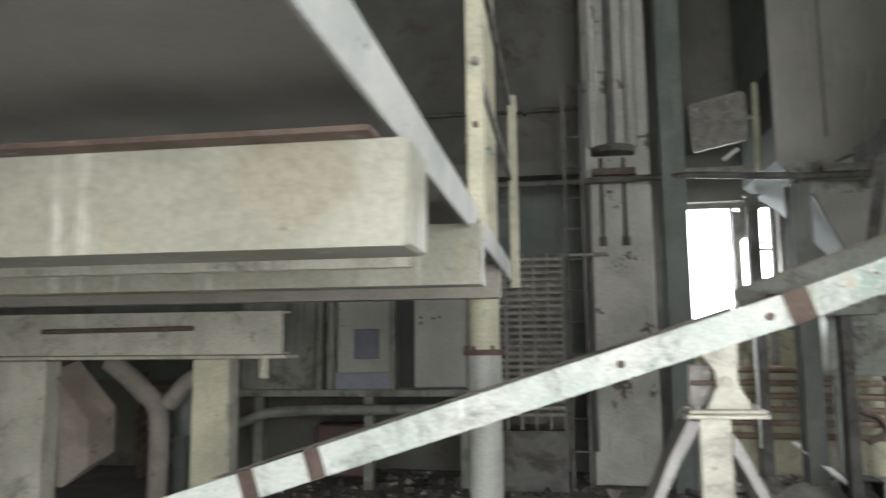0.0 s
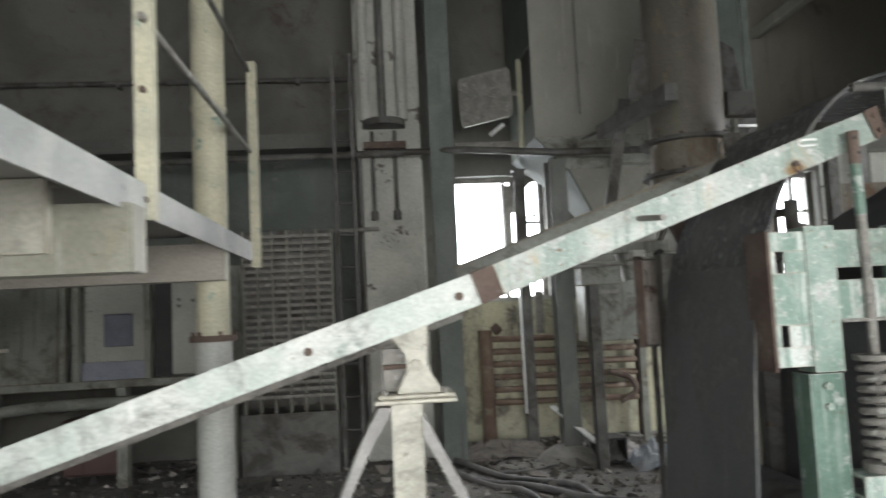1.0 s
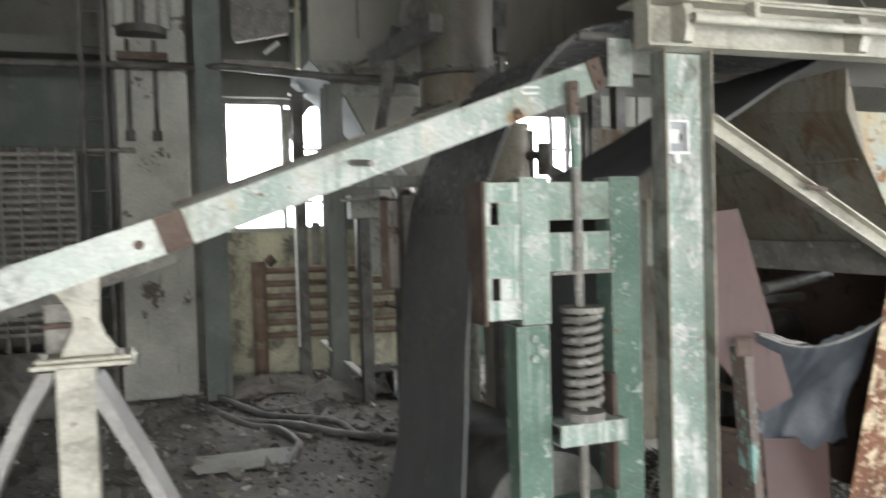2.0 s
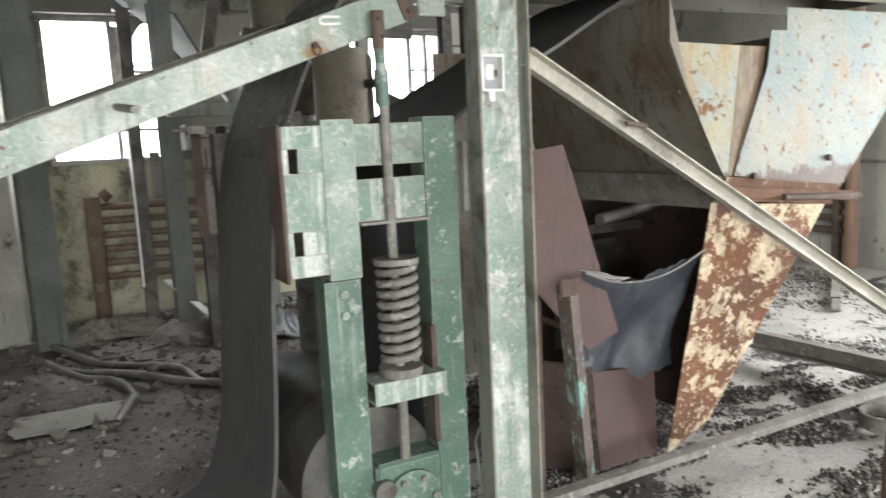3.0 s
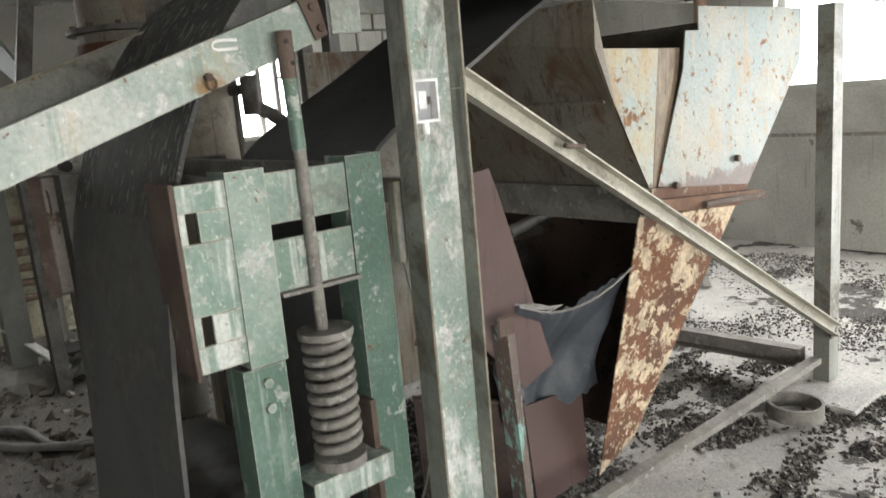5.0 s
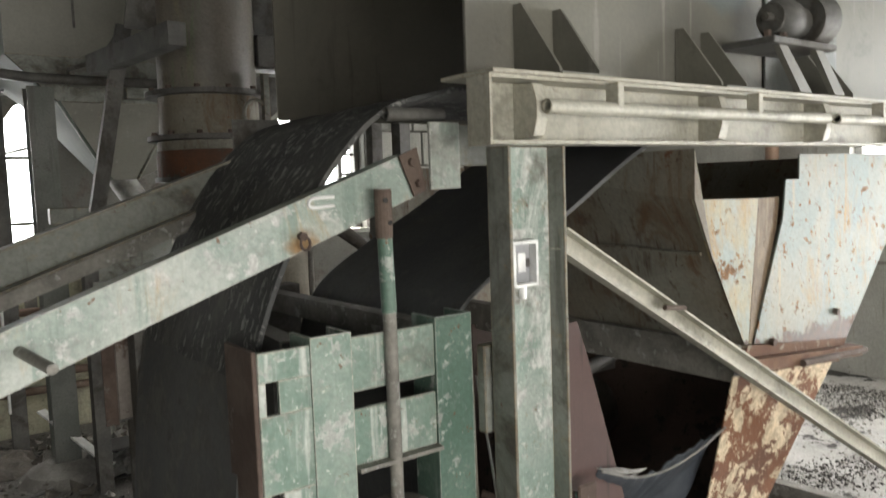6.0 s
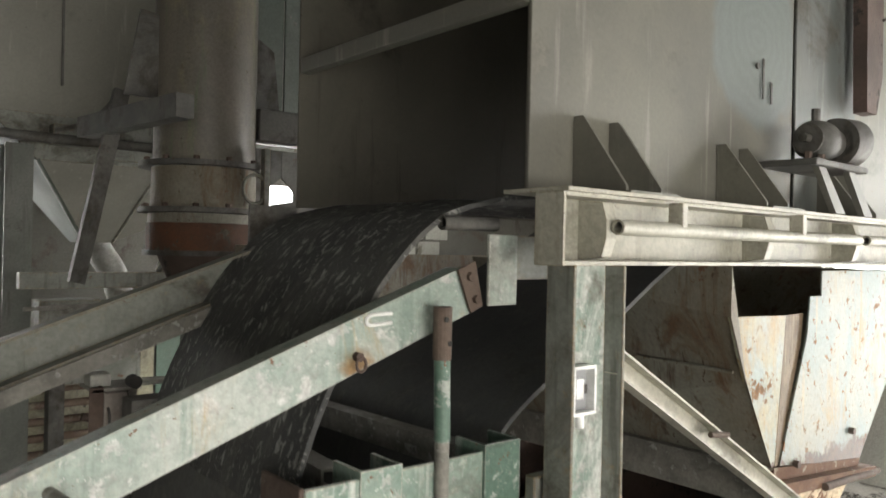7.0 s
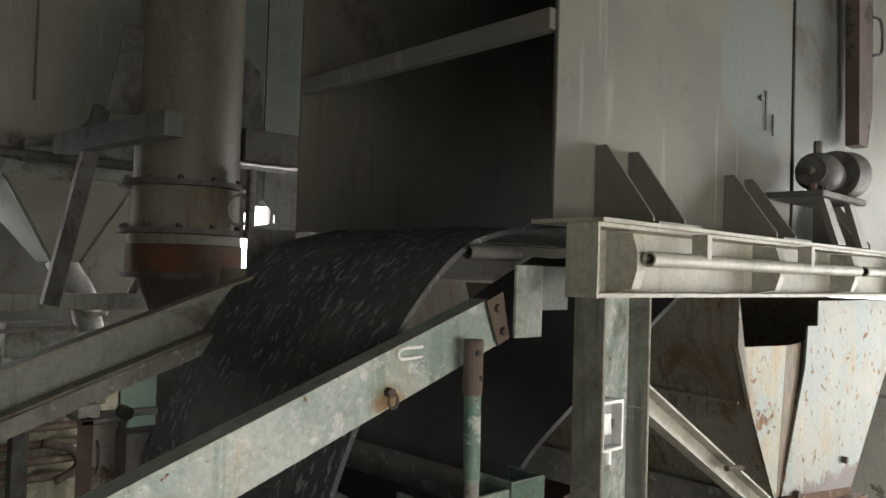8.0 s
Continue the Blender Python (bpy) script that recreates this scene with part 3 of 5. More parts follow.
for xa, xb in ((-1.6, 0.765), (0.775, 2.12)):
    dz = -0.092 if xa > 0 else -0.162
    part("bottom_lip", section([(-0.006, -0.042), (0.0, -0.042), (0.0, 0.0), (-0.006, 0.0)], (xa, 3.395, top_edge(xa) + dz + 0.04), (xb, 3.395, top_edge(xb) + dz + 0.04)), dirty_steel, conv, "dusty lower lip of the far channel")
for x in (-1.2, -0.5, 0.2, 0.9):
    part("cross_bar", section(l_shape(0.05, 0.05, 0.006), (x, 2.62, top_edge(x) - 0.1), (x, 3.46, top_edge(x) - 0.06)), dark_steel, conv)

def belt_row(x, z, wob=0.0):
    return [(x + wob * 0.008 * math.sin(k * 1.1), 2.665 + 0.8 * k / 8, z + wob * 0.012 * math.cos(k * 2.3)) for k in range(9)]


BELT = [(3.5, 2.06), (2.9, 2.06), (2.42, 2.055), (2.25, 2.03), (2.10, 1.98), (1.96, 1.85), (1.85, 1.68), (1.77, 1.5), (1.715, 1.3), (1.68, 1.0), (1.66, 0.65), (1.63, 0.35), (1.55, 0.12), (1.42, 0.03)]
line = smooth_line([(x, 0, z) for x, z in BELT], 5)
belt = thing("rubber_belt", "slack black rubber conveyor belt hanging down to the floor", "belt")
turn_at = next(k for k, p in enumerate(line) if p.z < 1.42)
part("upper_run", sheet([belt_row(p.x, p.z, 0.6 if p.z > 1.8 else 0.25) for p in line[:turn_at + 1]], 0.012), belt_dusty, belt, "scuffed dusty black rubber with painted glints", smooth=True)
part("hanging_run", sheet([belt_row(p.x, p.z, 0.25) for p in line[turn_at:]], 0.012), rubber, belt, "slack hanging black rubber", smooth=True)
LOOP = [(3.3, 2.0), (3.0, 1.86), (2.75, 1.72), (2.52, 1.6), (2.32, 1.47), (2.24, 1.3), (2.21, 1.0), (2.2, 0.6), (2.18, 0.34)]
line = smooth_line([(x, 0, z) for x, z in LOOP], 5)
part("lower_run", sheet([belt_row(p.x, p.z, 0.3) for p in line], 0.012), rubber, belt, smooth=True)
drum = thing("tension_drum", "brown rusty belt pulley behind the green frame", "pulley")
part("shell", disc((1.94, 3.06, 0.34), "y", 0.235, 0.84, 40), dark_steel, drum, smooth=True, bevel=0.006)
part("shaft", disc((1.94, 3.06, 0.34), "y", 0.035, 1.1, 16), dark_steel, drum, smooth=True)

# saddle support below the channel
sup = thing("conveyor_support", "cream steel support post with a bolted saddle", "support post")
part("post", section(c_shape(0.06, 0.1, 0.008), (0.5, 2.64, 0.0), (0.5, 2.64, 1.0), (1, 0, 0)), cream, sup, bevel=0.002)
part("cap_plate", box((0.40, 2.56, 1.0), (0.655, 2.72, 1.014)), cream, sup, bevel=0.003)
part("saddle_foot", box((0.41, 2.57, 1.015), (0.65, 2.71, 1.028)), cream, sup, bevel=0.003)
part("saddle", prism([(0.47, 1.028), (0.62, 1.028), (0.585, 1.08), (0.57, 1.12), (0.575, 1.25), (0.44, 1.235), (0.5, 1.15), (0.505, 1.1)], "y", 2.6, 2.625), cream, sup, bevel=0.003)
part("bolt", bolt_head((0.535, 2.595, 1.115), "y", 0.02, 0.014), cream, sup)
for dx in (0.43, 0.62):
    part("bolt", bolt_head((dx, 2.585, 1.035), "z", 0.011, 0.018), dirty_steel, sup)
part("brace", prism([(0.45, 0.985), (0.41, 0.985), (0.35, 0.875), (0.30, 0.76), (-0.04, 0.0), (-0.005, 0.0), (0.33, 0.75), (0.385, 0.865), (0.44, 0.955)], "y", 2.62, 2.8), hose_mat, sup, "grey dusty steel leg", bevel=0.002)
part("brace", prism([(0.55, 0.95), (0.565, 0.93), (0.605, 0.85), (0.68, 0.70), (0.99, 0.0), (0.955, 0.0), (0.65, 0.69), (0.58, 0.83), (0.55, 0.885)], "y", 2.62, 2.84), hose_mat, sup, "grey dusty steel leg", bevel=0.002)
part("back_plate", box((0.425, 2.66, 1.03), (0.5, 2.675, 1.17)), dirty_steel, sup, bevel=0.003)
part("pin", tube([(0.43, 2.61, 1.112), (0.515, 2.61, 1.114)], 0.008, 8), rust_brown, sup, smooth=True)

# ---- take-up frame ----
fr = thing("belt_tensioner", "green belt tensioning frame with whitish worn paint", "machine frame")
part("guide_plate", box((1.70, 2.55, 1.42), (1.83, 2.562, 1.485)), green_white, fr, bevel=0.002)
part("guide_plate", box((1.70, 2.55, 1.18), (1.83, 2.562, 1.35)), green_white, fr, bevel=0.002)
part("guide_plate", box((1.70, 2.55, 1.045), (1.83, 2.562, 1.11)), green_white, fr, bevel=0.002)
for z0, z1 in ((1.35, 1.42), (1.11, 1.18)):
    part("guide_plate", box((1.70, 2.551, z0), (1.716, 2.561, z1)), green_white, fr)
    part("guide_plate", box((1.745, 2.551, z0), (1.83, 2.561, z1)), green_white, fr)
part("side_plate", box((1.688, 2.55, 1.03), (1.699, 2.70, 1.49)), rust_brown, fr, bevel=0.002)
part("upright", section(c_shape(0.1, 0.1, 0.009), (1.868, 2.545, 1.025), (1.868, 2.545, 1.50), (1, 0, 0)), green_white, fr, bevel=0.002)
part("upright", section(c_shape(0.1, 0.115, 0.009), (1.855, 2.552, 0.0), (1.855, 2.552, 1.02), (1, 0, 0)), green_plain, fr, bevel=0.002)
part("upright", section(c_shape(0.1, 0.11, 0.009), (2.205, 2.55, 0.0), (2.205, 2.55, 1.50), (1, 0, 0)), green_plain, fr, bevel=0.002)
for z0, z1 in ((1.36, 1.485), (1.19, 1.32)):
    part("tie_plate", box((1.92, 2.556, z0), (2.15, 2.566, z1)), green_white, fr, bevel=0.002)
part("flange", box((1.92, 2.53, 1.182), (2.15, 2.60, 1.191)), dirty_steel, fr)
part("spring_seat", section([(-a, b) for a, b in c_shape(0.12, 0.07, 0.008)], (1.915, 2.49, 0.665), (2.16, 2.49, 0.665)), green_white, fr, bevel=0.003)
part("inner_strip", box((2.135, 2.535, 0.45), (2.152, 2.6, 0.84)), rust_brown, fr)
part("bearing_block", box((1.92, 2.53, 0.16), (2.15, 2.68, 0.42)), green_plain, fr, bevel=0.012)
part("bearing_cover", disc((2.035, 2.522, 0.29), "y", 0.095, 0.02, 28), green_plain, fr, smooth=True, bevel=0.004)
for k in range(6):
    a = math.pi * k / 3
    part("bolt", bolt_head((2.035 + 0.072 * math.cos(a), 2.506, 0.29 + 0.072 * math.sin(a)), "y", 0.011, 0.014), dirty_steel, fr)
part("screw_rod", tube([(2.025, 2.545, 0.42), (2.02, 2.545, 1.62)], 0.0155, 14), dirty_steel, fr, smooth=True)
threads = bmesh.new()
for k in range(26):
    disc((2.025, 2.545, 0.43 + 0.008 * k), "z", 0.0172, 0.004, 12, threads)
part("thread", threads, dirty_steel, fr, smooth=True)
part("rod_sleeve", tube([(2.02, 2.545, 1.53), (2.015, 2.545, 1.72)], 0.0175, 14), green_plain, fr, smooth=True)
part("rod_head", tube([(2.015, 2.545, 1.70), (2.015, 2.545, 1.81)], 0.02, 16), rust_brown, fr, bevel=0.003)
# black discs on the rod head stand in for the shade in its holes
for dx, dz in ((-0.006, 1.785), (0.004, 1.735)):
    part("rod_hole", disc((2.015 + dx, 2.5255, dz), "y", 0.006, 0.004, 10), pitch_dark, fr)
part("spring_washer", disc((2.03, 2.545, 1.065), "z", 0.072, 0.018, 28), dirty_steel, fr, smooth=True, bevel=0.003)
part("spring_washer", disc((2.03, 2.545, 0.716), "z", 0.07, 0.028, 28), dirty_steel, fr, smooth=True, bevel=0.003)
turns = 9
coil = [(2.03 + 0.055 * math.cos(a), 2.545 + 0.055 * math.sin(a), 0.74 + 0.308 * a / (2 * math.pi * turns)) for a in (2 * math.pi * k / 20 for k in range(20 * turns + 1))]
part("spring", tube(coil, 0.0125, 8), dirty_steel, fr, "heavy dusty coil spring", smooth=True)
for z in (0.98, 0.915):
    part("bolt", bolt_head((1.855, 2.548, z), "y", 0.013, 0.018), green_white, fr)

# ---- portal: post, beam, strut ----
portal = thing("portal_frame", "pale painted steel post and beam carrying the hood", "steel frame")
part("post_web", box((2.288, 2.468, 0), (2.455, 2.476, 1.9)), post_paint, portal)
part("post_flange", box((2.278, 2.415, 0), (2.287, 2.495, 1.9)), grey_green, portal, bevel=0.002)
part("post_flange", box((2.456, 2.415, 0), (2.465, 2.495, 1.9)), grey_green, portal, bevel=0.002)
part("base_plate", box((2.22, 2.36, 0.0), (2.52, 2.56, 0.015)), dirty_steel, portal)
part("beam", section(c_shape(0.08, 0.155, 0.009), (2.205, 2.46, 1.979), (5.7, 2.46, 1.979)), cream, portal, bevel=0.003)
part("end_plate", box((2.197, 2.38, 1.9), (2.204, 2.46, 2.056)), cream, portal)
part("top_lip", box((2.2, 2.37, 2.057), (5.7, 2.56, 2.066)), cream, portal)
for x in (2.33, 3.06, 3.66, 4.3):
    part("stiffener", prism([(2.385, 1.92), (2.455, 1.912), (2.455, 2.046), (2.385, 2.04), (2.372, 2.0), (2.372, 1.96)], "x", x, x + 0.035), cream, portal, bevel=0.002)
part("strut", section(c_shape(0.04, 0.062, 0.006), (2.47, 2.47, 1.672), (4.88, 2.47, 0.308)), cream, portal, bevel=0.002)
part("strut_pin", tube([(2.84, 2.41, 1.452), (2.93, 2.41, 1.44)], 0.008, 8), rust_brown, portal)
part("rear_post", section(c_shape(0.08, 0.105, 0.008), (4.935, 2.49, 0), (4.935, 2.49, 1.9), (1, 0, 0)), grey_green, portal, bevel=0.002)
part("rear_post", section(l_shape(0.06, 0.11, 0.008), (5.0, 2.56, 0), (5.0, 2.56, 1.9), (1, 0, 0)), hood_paint, portal, bevel=0.002)
part("strut_gusset", box((4.84, 2.465, 0.27), (4.9, 2.472, 0.37)), rust_brown, portal, "rusty gusset")
rail = thing("water_pipe", "pale painted pipe hung along the beam", "pipe")
part("pipe", tube([(2.34, 2.35, 1.985), (3.0, 2.35, 1.985), (3.62, 2.35, 1.987)], 0.017, 14, bore=0.012), cream, rail, smooth=True)
part("pipe", tube([(3.68, 2.35, 1.987), (5.4, 2.35, 1.992)], 0.017, 14, bore=0.012), cream, rail, smooth=True)
for x in (2.58, 3.2, 4.0):
    part("hanger", box((x - 0.012, 2.335, 1.985), (x + 0.012, 2.375, 2.05)), cream, rail, bevel=0.002)
sw = thing("switch_box", "small white electrical box on the post", "switch box")
part("back", box((2.295, 2.45, 1.565), (2.375, 2.467, 1.675)), grey_plastic, sw, bevel=0.003)
for a, b in (((2.295, 2.425, 1.565), (2.302, 2.45, 1.675)), ((2.368, 2.425, 1.565), (2.375, 2.45, 1.675)), ((2.302, 2.425, 1.668), (2.368, 2.45, 1.675)), ((2.302, 2.425, 1.565), (2.368, 2.45, 1.572))):
    part("rim", box(a, b), white_mat, sw)
part("terminal", box((2.318, 2.435, 1.60), (2.342, 2.45, 1.645)), white_mat, sw)
part("terminal", box((2.345, 2.44, 1.61), (2.36, 2.45, 1.63)), dark_steel, sw)
part("gland", tube([(2.335, 2.44, 1.565), (2.335, 2.44, 1.535)], 0.01, 10), white_mat, sw)

# ---- hood above the beam ----
hood = thing("conveyor_hood", "large grey-cream sheet steel hood with open end", "machine hood")
part("front_sheet", box((2.28, 2.56, 2.067), (3.585, 2.57, 4.4)), hood_front, hood, bevel=0.002)
# sheet added behind the front to carry the dark inside colour
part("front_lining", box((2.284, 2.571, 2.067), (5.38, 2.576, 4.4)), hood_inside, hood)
part("front_panel", box((3.6, 2.555, 2.067), (4.1, 2.565, 4.4)), hood_patch, hood, bevel=0.002)
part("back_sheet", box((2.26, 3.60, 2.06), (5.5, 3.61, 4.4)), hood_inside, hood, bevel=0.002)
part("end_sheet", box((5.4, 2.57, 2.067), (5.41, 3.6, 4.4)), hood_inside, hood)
part("roof_sheet", box((2.26, 2.57, 4.4), (5.5, 3.61, 4.41)), grey_green, hood)
part("back_panel", box((4.1, 2.558, 2.067), (5.4, 2.568, 4.4)), hood_paint, hood)
part("cross_bar", box((2.262, 2.571, 2.51), (2.30, 3.60, 2.56)), hood_paint, hood, bevel=0.003)
# dark pieces laid on the sheet stand in for the slots' inner shade
for x, z0, z1 in ((3.365, 2.44, 2.57), (3.42, 2.43, 2.5)):
    part("slot", box((x, 2.553, z0), (x + 0.01, 2.556, z1)), dark_steel, hood)
part("slot", disc((3.33, 2.553, 2.54), "y", 0.01, 0.006, 10), dark_steel, hood)
for x in (2.435, 2.575, 3.10, 3.23, 3.78, 3.9):
    part("gusset", prism([(2.558, 2.068), (2.40, 2.068), (2.40, 2.085), (2.53, 2.262), (2.558, 2.262)], "x", x, x + 0.009), hood_paint, hood, bevel=0.001)
for x in (2.42, 3.09):
    part("gusset_foot", box((x, 2.375, 2.0665), (x + 0.2, 2.46, 2.0725)), hood_paint, hood)

# ---- hopper ----
hop = thing("feed_hopper", "rust-streaked pale blue steel hopper with a chute", "hopper")
Y = 2.54
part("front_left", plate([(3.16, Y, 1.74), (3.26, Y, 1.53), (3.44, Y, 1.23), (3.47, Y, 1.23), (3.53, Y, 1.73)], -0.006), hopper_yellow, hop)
part("front_fold", plate([(3.53, Y, 1.73), (3.475, Y, 1.23), (3.492, Y, 1.23), (3.67, Y + 0.012, 1.62), (3.69, Y + 0.014, 1.73)], -0.006), hopper_fold, hop)
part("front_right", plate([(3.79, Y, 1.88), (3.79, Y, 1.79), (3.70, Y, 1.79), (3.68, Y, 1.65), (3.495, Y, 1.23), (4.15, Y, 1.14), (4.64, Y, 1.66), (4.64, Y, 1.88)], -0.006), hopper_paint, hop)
part("side_sheet", plate([(3.16, Y, 1.9), (3.16, Y, 1.74), (3.26, Y, 1.53), (3.44, Y, 1.23), (3.44, 3.75, 1.23), (3.2, 3.75, 1.9)], 0.006), rusty_wall, hop)
part("side_sheet", plate([(4.64, Y, 1.88), (4.64, Y, 1.66), (4.15, Y, 1.14), (4.15, 3.75, 1.14), (4.64, 3.75, 1.88)], -0.006), rusty_wall, hop)
part("back_sheet", plate([(3.2, 3.75, 1.9), (3.44, 3.75, 1.23), (4.15, 3.75, 1.14), (4.64, 3.75, 1.88)], 0.006), rusty_wall, hop)
part("rim_bar", box((3.40, 2.55, 1.105), (3.46, 4.2, 1.235)), dirty_steel, hop)
part("weld_lip", tube([(3.243, 2.57, 1.56), (3.262, 2.9, 1.565), (3.285, 3.3, 1.56), (3.31, 3.7, 1.57)], 0.006, 8), rusty_wall, hop, smooth=True)
part("flange", section([(-0.03, -0.02), (0.03, -0.02), (0.03, 0.02), (-0.03, 0.02)], (3.43, 2.52, 1.17), (4.2, 2.52, 1.10)), rust_band, hop, bevel=0.004)
part("band", plate([(3.40, 2.525, 1.14), (4.08, 2.525, 1.07), (4.15, 2.53, 1.15), (3.45, 2.53, 1.23)], -0.02), rust_band, hop)
part("pin", tube([(3.72, 2.48, 1.13), (4.24, 2.5, 1.095)], 0.014, 10), rust_brown, hop, smooth=True)
part("chute_front", plate([(3.38, Y, 1.13), (3.40, 2.80, 0.0), (3.62, 2.77, 0.12), (4.06, Y, 1.07)], -0.006), rust_plate, hop, "rust-brown plate with flaking cream paint")
part("chute_back", plate([(3.38, 3.95, 1.13), (4.06, 3.95, 1.07), (3.62, 3.95, 0.0), (3.40, 3.95, 0.0)], 0.006), oxide_dirty, hop)
for x, z in ((4.055, 1.27), (3.6, 1.22)):
    part("bolt", bolt_head((x, 2.53, z), "y", 0.014, 0.03), rust_brown, hop)
# side plate added to keep the east light out of the cavity
part("chute_side", plate([(4.06, Y, 1.07), (3.62, 2.77, 0.12), (3.62, 3.95, 0.12), (4.06, 3.95, 1.07)], -0.006), oxide_dirty, hop)
for z in (1.06, 1.2):
    part("clamp", box((5.0, 2.548, z), (5.115, 2.558, z + 0.022)), cream, portal, "pale clamp")

RPX, RPY = 2.30, 1.16

# ---- under the hopper ----
pA = thing("red_oxide_plate", "leaning red-brown primed steel sheet", "steel sheet")
part("sheet", plate([(2.55, 2.72, 1.36), (2.79, 2.70, 1.385), (2.83, 2.70, 1.28), (3.04, 2.70, 0.64), (2.90, 2.71, 0.585), (2.60, 2.72, 0.92)], -0.005), oxide, pA, bevel=0.001)
part("leg", box((2.66, 2.735, 0.0), (2.7, 2.775, 0.95)), oxide_dirty, pA)
bar = thing("angle_bar", "rusty angle bar with turquoise paint traces", "steel bar")
part("bar", section(l_shape(0.06, 0.05, 0.007), (2.92, 2.75, 0.0), (2.755, 2.63, 0.86), (1, 0.3, 0)), turquoise_rust, bar, bevel=0.002)
part("tip", box((2.72, 2.632, 0.83), (2.80, 2.645, 0.90)), rust_brown, bar, bevel=0.012)
bx = thing("steel_bin", "dark red-brown open steel box on the floor", "steel box")
part("front_panel", plate([(3.05, 2.83, 0.0), (3.37, 2.83, 0.0), (3.37, 2.85, 0.405), (3.03, 2.85, 0.43)], -0.005), oxide, bx, bevel=0.001)
part("side_panel", plate([(2.72, 3.12, 0.0), (3.05, 2.835, 0.0), (3.03, 2.855, 0.43), (2.70, 3.12, 0.5)], -0.005), oxide_dirty, bx)
part("back_panel", plate([(2.72, 3.12, 0.0), (3.30, 3.28, 0.0), (3.30, 3.28, 0.4), (2.70, 3.12, 0.5)], 0.005), oxide_dirty, bx)
part("rim", tube([(2.70, 3.12, 0.5), (3.03, 2.85, 0.44)], 0.014, 8), rust_brown, bx)
part("rim", tube([(2.74, 3.12, 0.72), (2.96, 2.86, 0.62)], 0.014, 8), rust_brown, bx)


def cloth(nr=30, nc=36):
    rows = []
    for i in range(nr):
        v = i / (nr - 1)
        row = []
        for j in range(nc):
            u = j / (nc - 1)
            top = Vector((2.86 + 0.545 * u, 2.675 - 0.07 * u, 0.90 - 0.3 * u * (1 - u) + 0.05 * u))
            low = Vector((2.96 + 0.5 * u, 2.9 - 0.08 * u, 0.37 + 0.02 * u))
            p = top.lerp(low, v)
            p.y += 0.035 * noise.fractal(Vector((u * 3.2 + v * 1.6, v * 1.4, 2.0)), 0.9, 2.0, 3) * min(1, 3 * v) + 0.05 * math.sin(3.2 * math.pi * (u + 0.35 * v)) * v * (1 - 0.5 * v) + 0.05 * math.sin(math.pi * v)
            p.z += 0.014 * math.sin(9 * u + 2) * (1 - v) + 0.022 * noise.noise(Vector((u * 14, 0, 1))) * (1 - v) ** 3 + 0.025 * noise.noise(Vector((u * 9, 5, 1))) * v ** 4
            row.append(p)
        rows.append(row)
    return rows


cl = thing("torn_rubber_apron", "torn blue-grey rubber apron hanging from the chute", "rubber sheet")
part("sheet", sheet(cloth(), 0.004), rubber_cloth, cl, smooth=True)
for k in range(7):
    a = Vector((2.84 + 0.012 * k, 2.67, 0.915 - 0.006 * k))
    part("thread", tube(smooth_line([a, a + Vector((0.07 + 0.02 * (k % 3), -0.01, -0.025 + 0.008 * (k % 2))), a + Vector((0.17, 0.0, -0.06 + 0.006 * k))], 4), 0.0022, 5), cable_mat, cl)
part("thread", tube(smooth_line([(2.86, 2.668, 0.9), (3.0, 2.65, 0.85), (3.14, 2.63, 0.845), (3.28, 2.61, 0.88), (3.395, 2.58, 0.945)], 6), 0.004, 6), cable_mat, cl, smooth=True)
inner = thing("return_roller", "dark dusty roller inside the hopper mouth", "roller")
part("shell", tube([(3.45, 3.6, 0.70), (3.86, 3.6, 0.70)], 0.15, 28), dark_steel, inner, smooth=True)
part("tie_bar", tube([(3.45, 3.3, 1.0), (3.95, 3.4, 1.04)], 0.03, 10), dark_steel, inner, smooth=True)
part("tie_bar", box((3.45, 3.5, 0.90), (3.9, 3.56, 0.94)), dark_steel, inner)
part("leg", box((3.42, 3.55, 0), (3.48, 3.65, 0.7)), dark_steel, inner)
tagged(part("back_plate", box((3.1, 4.3, 0.0), (4.7, 4.31, 1.9)), rusty_wall), "rust-stained steel sheet behind the hopper", "steel sheet")

# ---- floor things to the east ----
gb = thing("floor_beam", "dusty steel base beams joining the posts", "steel beam")
part("flat_bar", section([(0.0, -0.03), (0.055, -0.03), (0.055, 0.0), (0.0, 0.0)], (2.47, 2.585, 0.132), (4.84, 2.565, 0.16)), dirty_steel, gb, "pale dusty flat bar", bevel=0.003)
part("beam", section(c_shape(0.07, 0.10, 0.008), (4.84, 3.55, 0.13), (4.86, 2.6, 0.15)), dirty_steel, gb, bevel=0.003)
part("foot_pad", box((4.6, 2.25, -0.02), (5.2, 2.75, 0.02)), floor_mat, gb, bevel=0.01)
part("beam", section(c_shape(0.07, 0.10, 0.008), (6.2, 4.0, 0.06), (7.3, 4.75, 0.06)), dirty_steel, gb, bevel=0.003)
rg = bmesh.new()
N_R = 32
for r0, z0, r1, z1 in ((0.125, 0, 0.125, 0.07), (0.125, 0.07, 0.112, 0.07), (0.112, 0.07, 0.112, 0.0)):
    a = [rg.verts.new((4.45 + r0 * math.cos(2 * math.pi * k / N_R), 2.46 + r0 * math.sin(2 * math.pi * k / N_R), z0)) for k in range(N_R)]
    b = [rg.verts.new((4.45 + r1 * math.cos(2 * math.pi * k / N_R), 2.46 + r1 * math.sin(2 * math.pi * k / N_R), z1)) for k in range(N_R)]
    for k in range(N_R):
        rg.faces.new((a[k], a[(k + 1) % N_R], b[(k + 1) % N_R], b[k]))
bmesh.ops.remove_doubles(rg, verts=rg.verts, dist=1e-4)
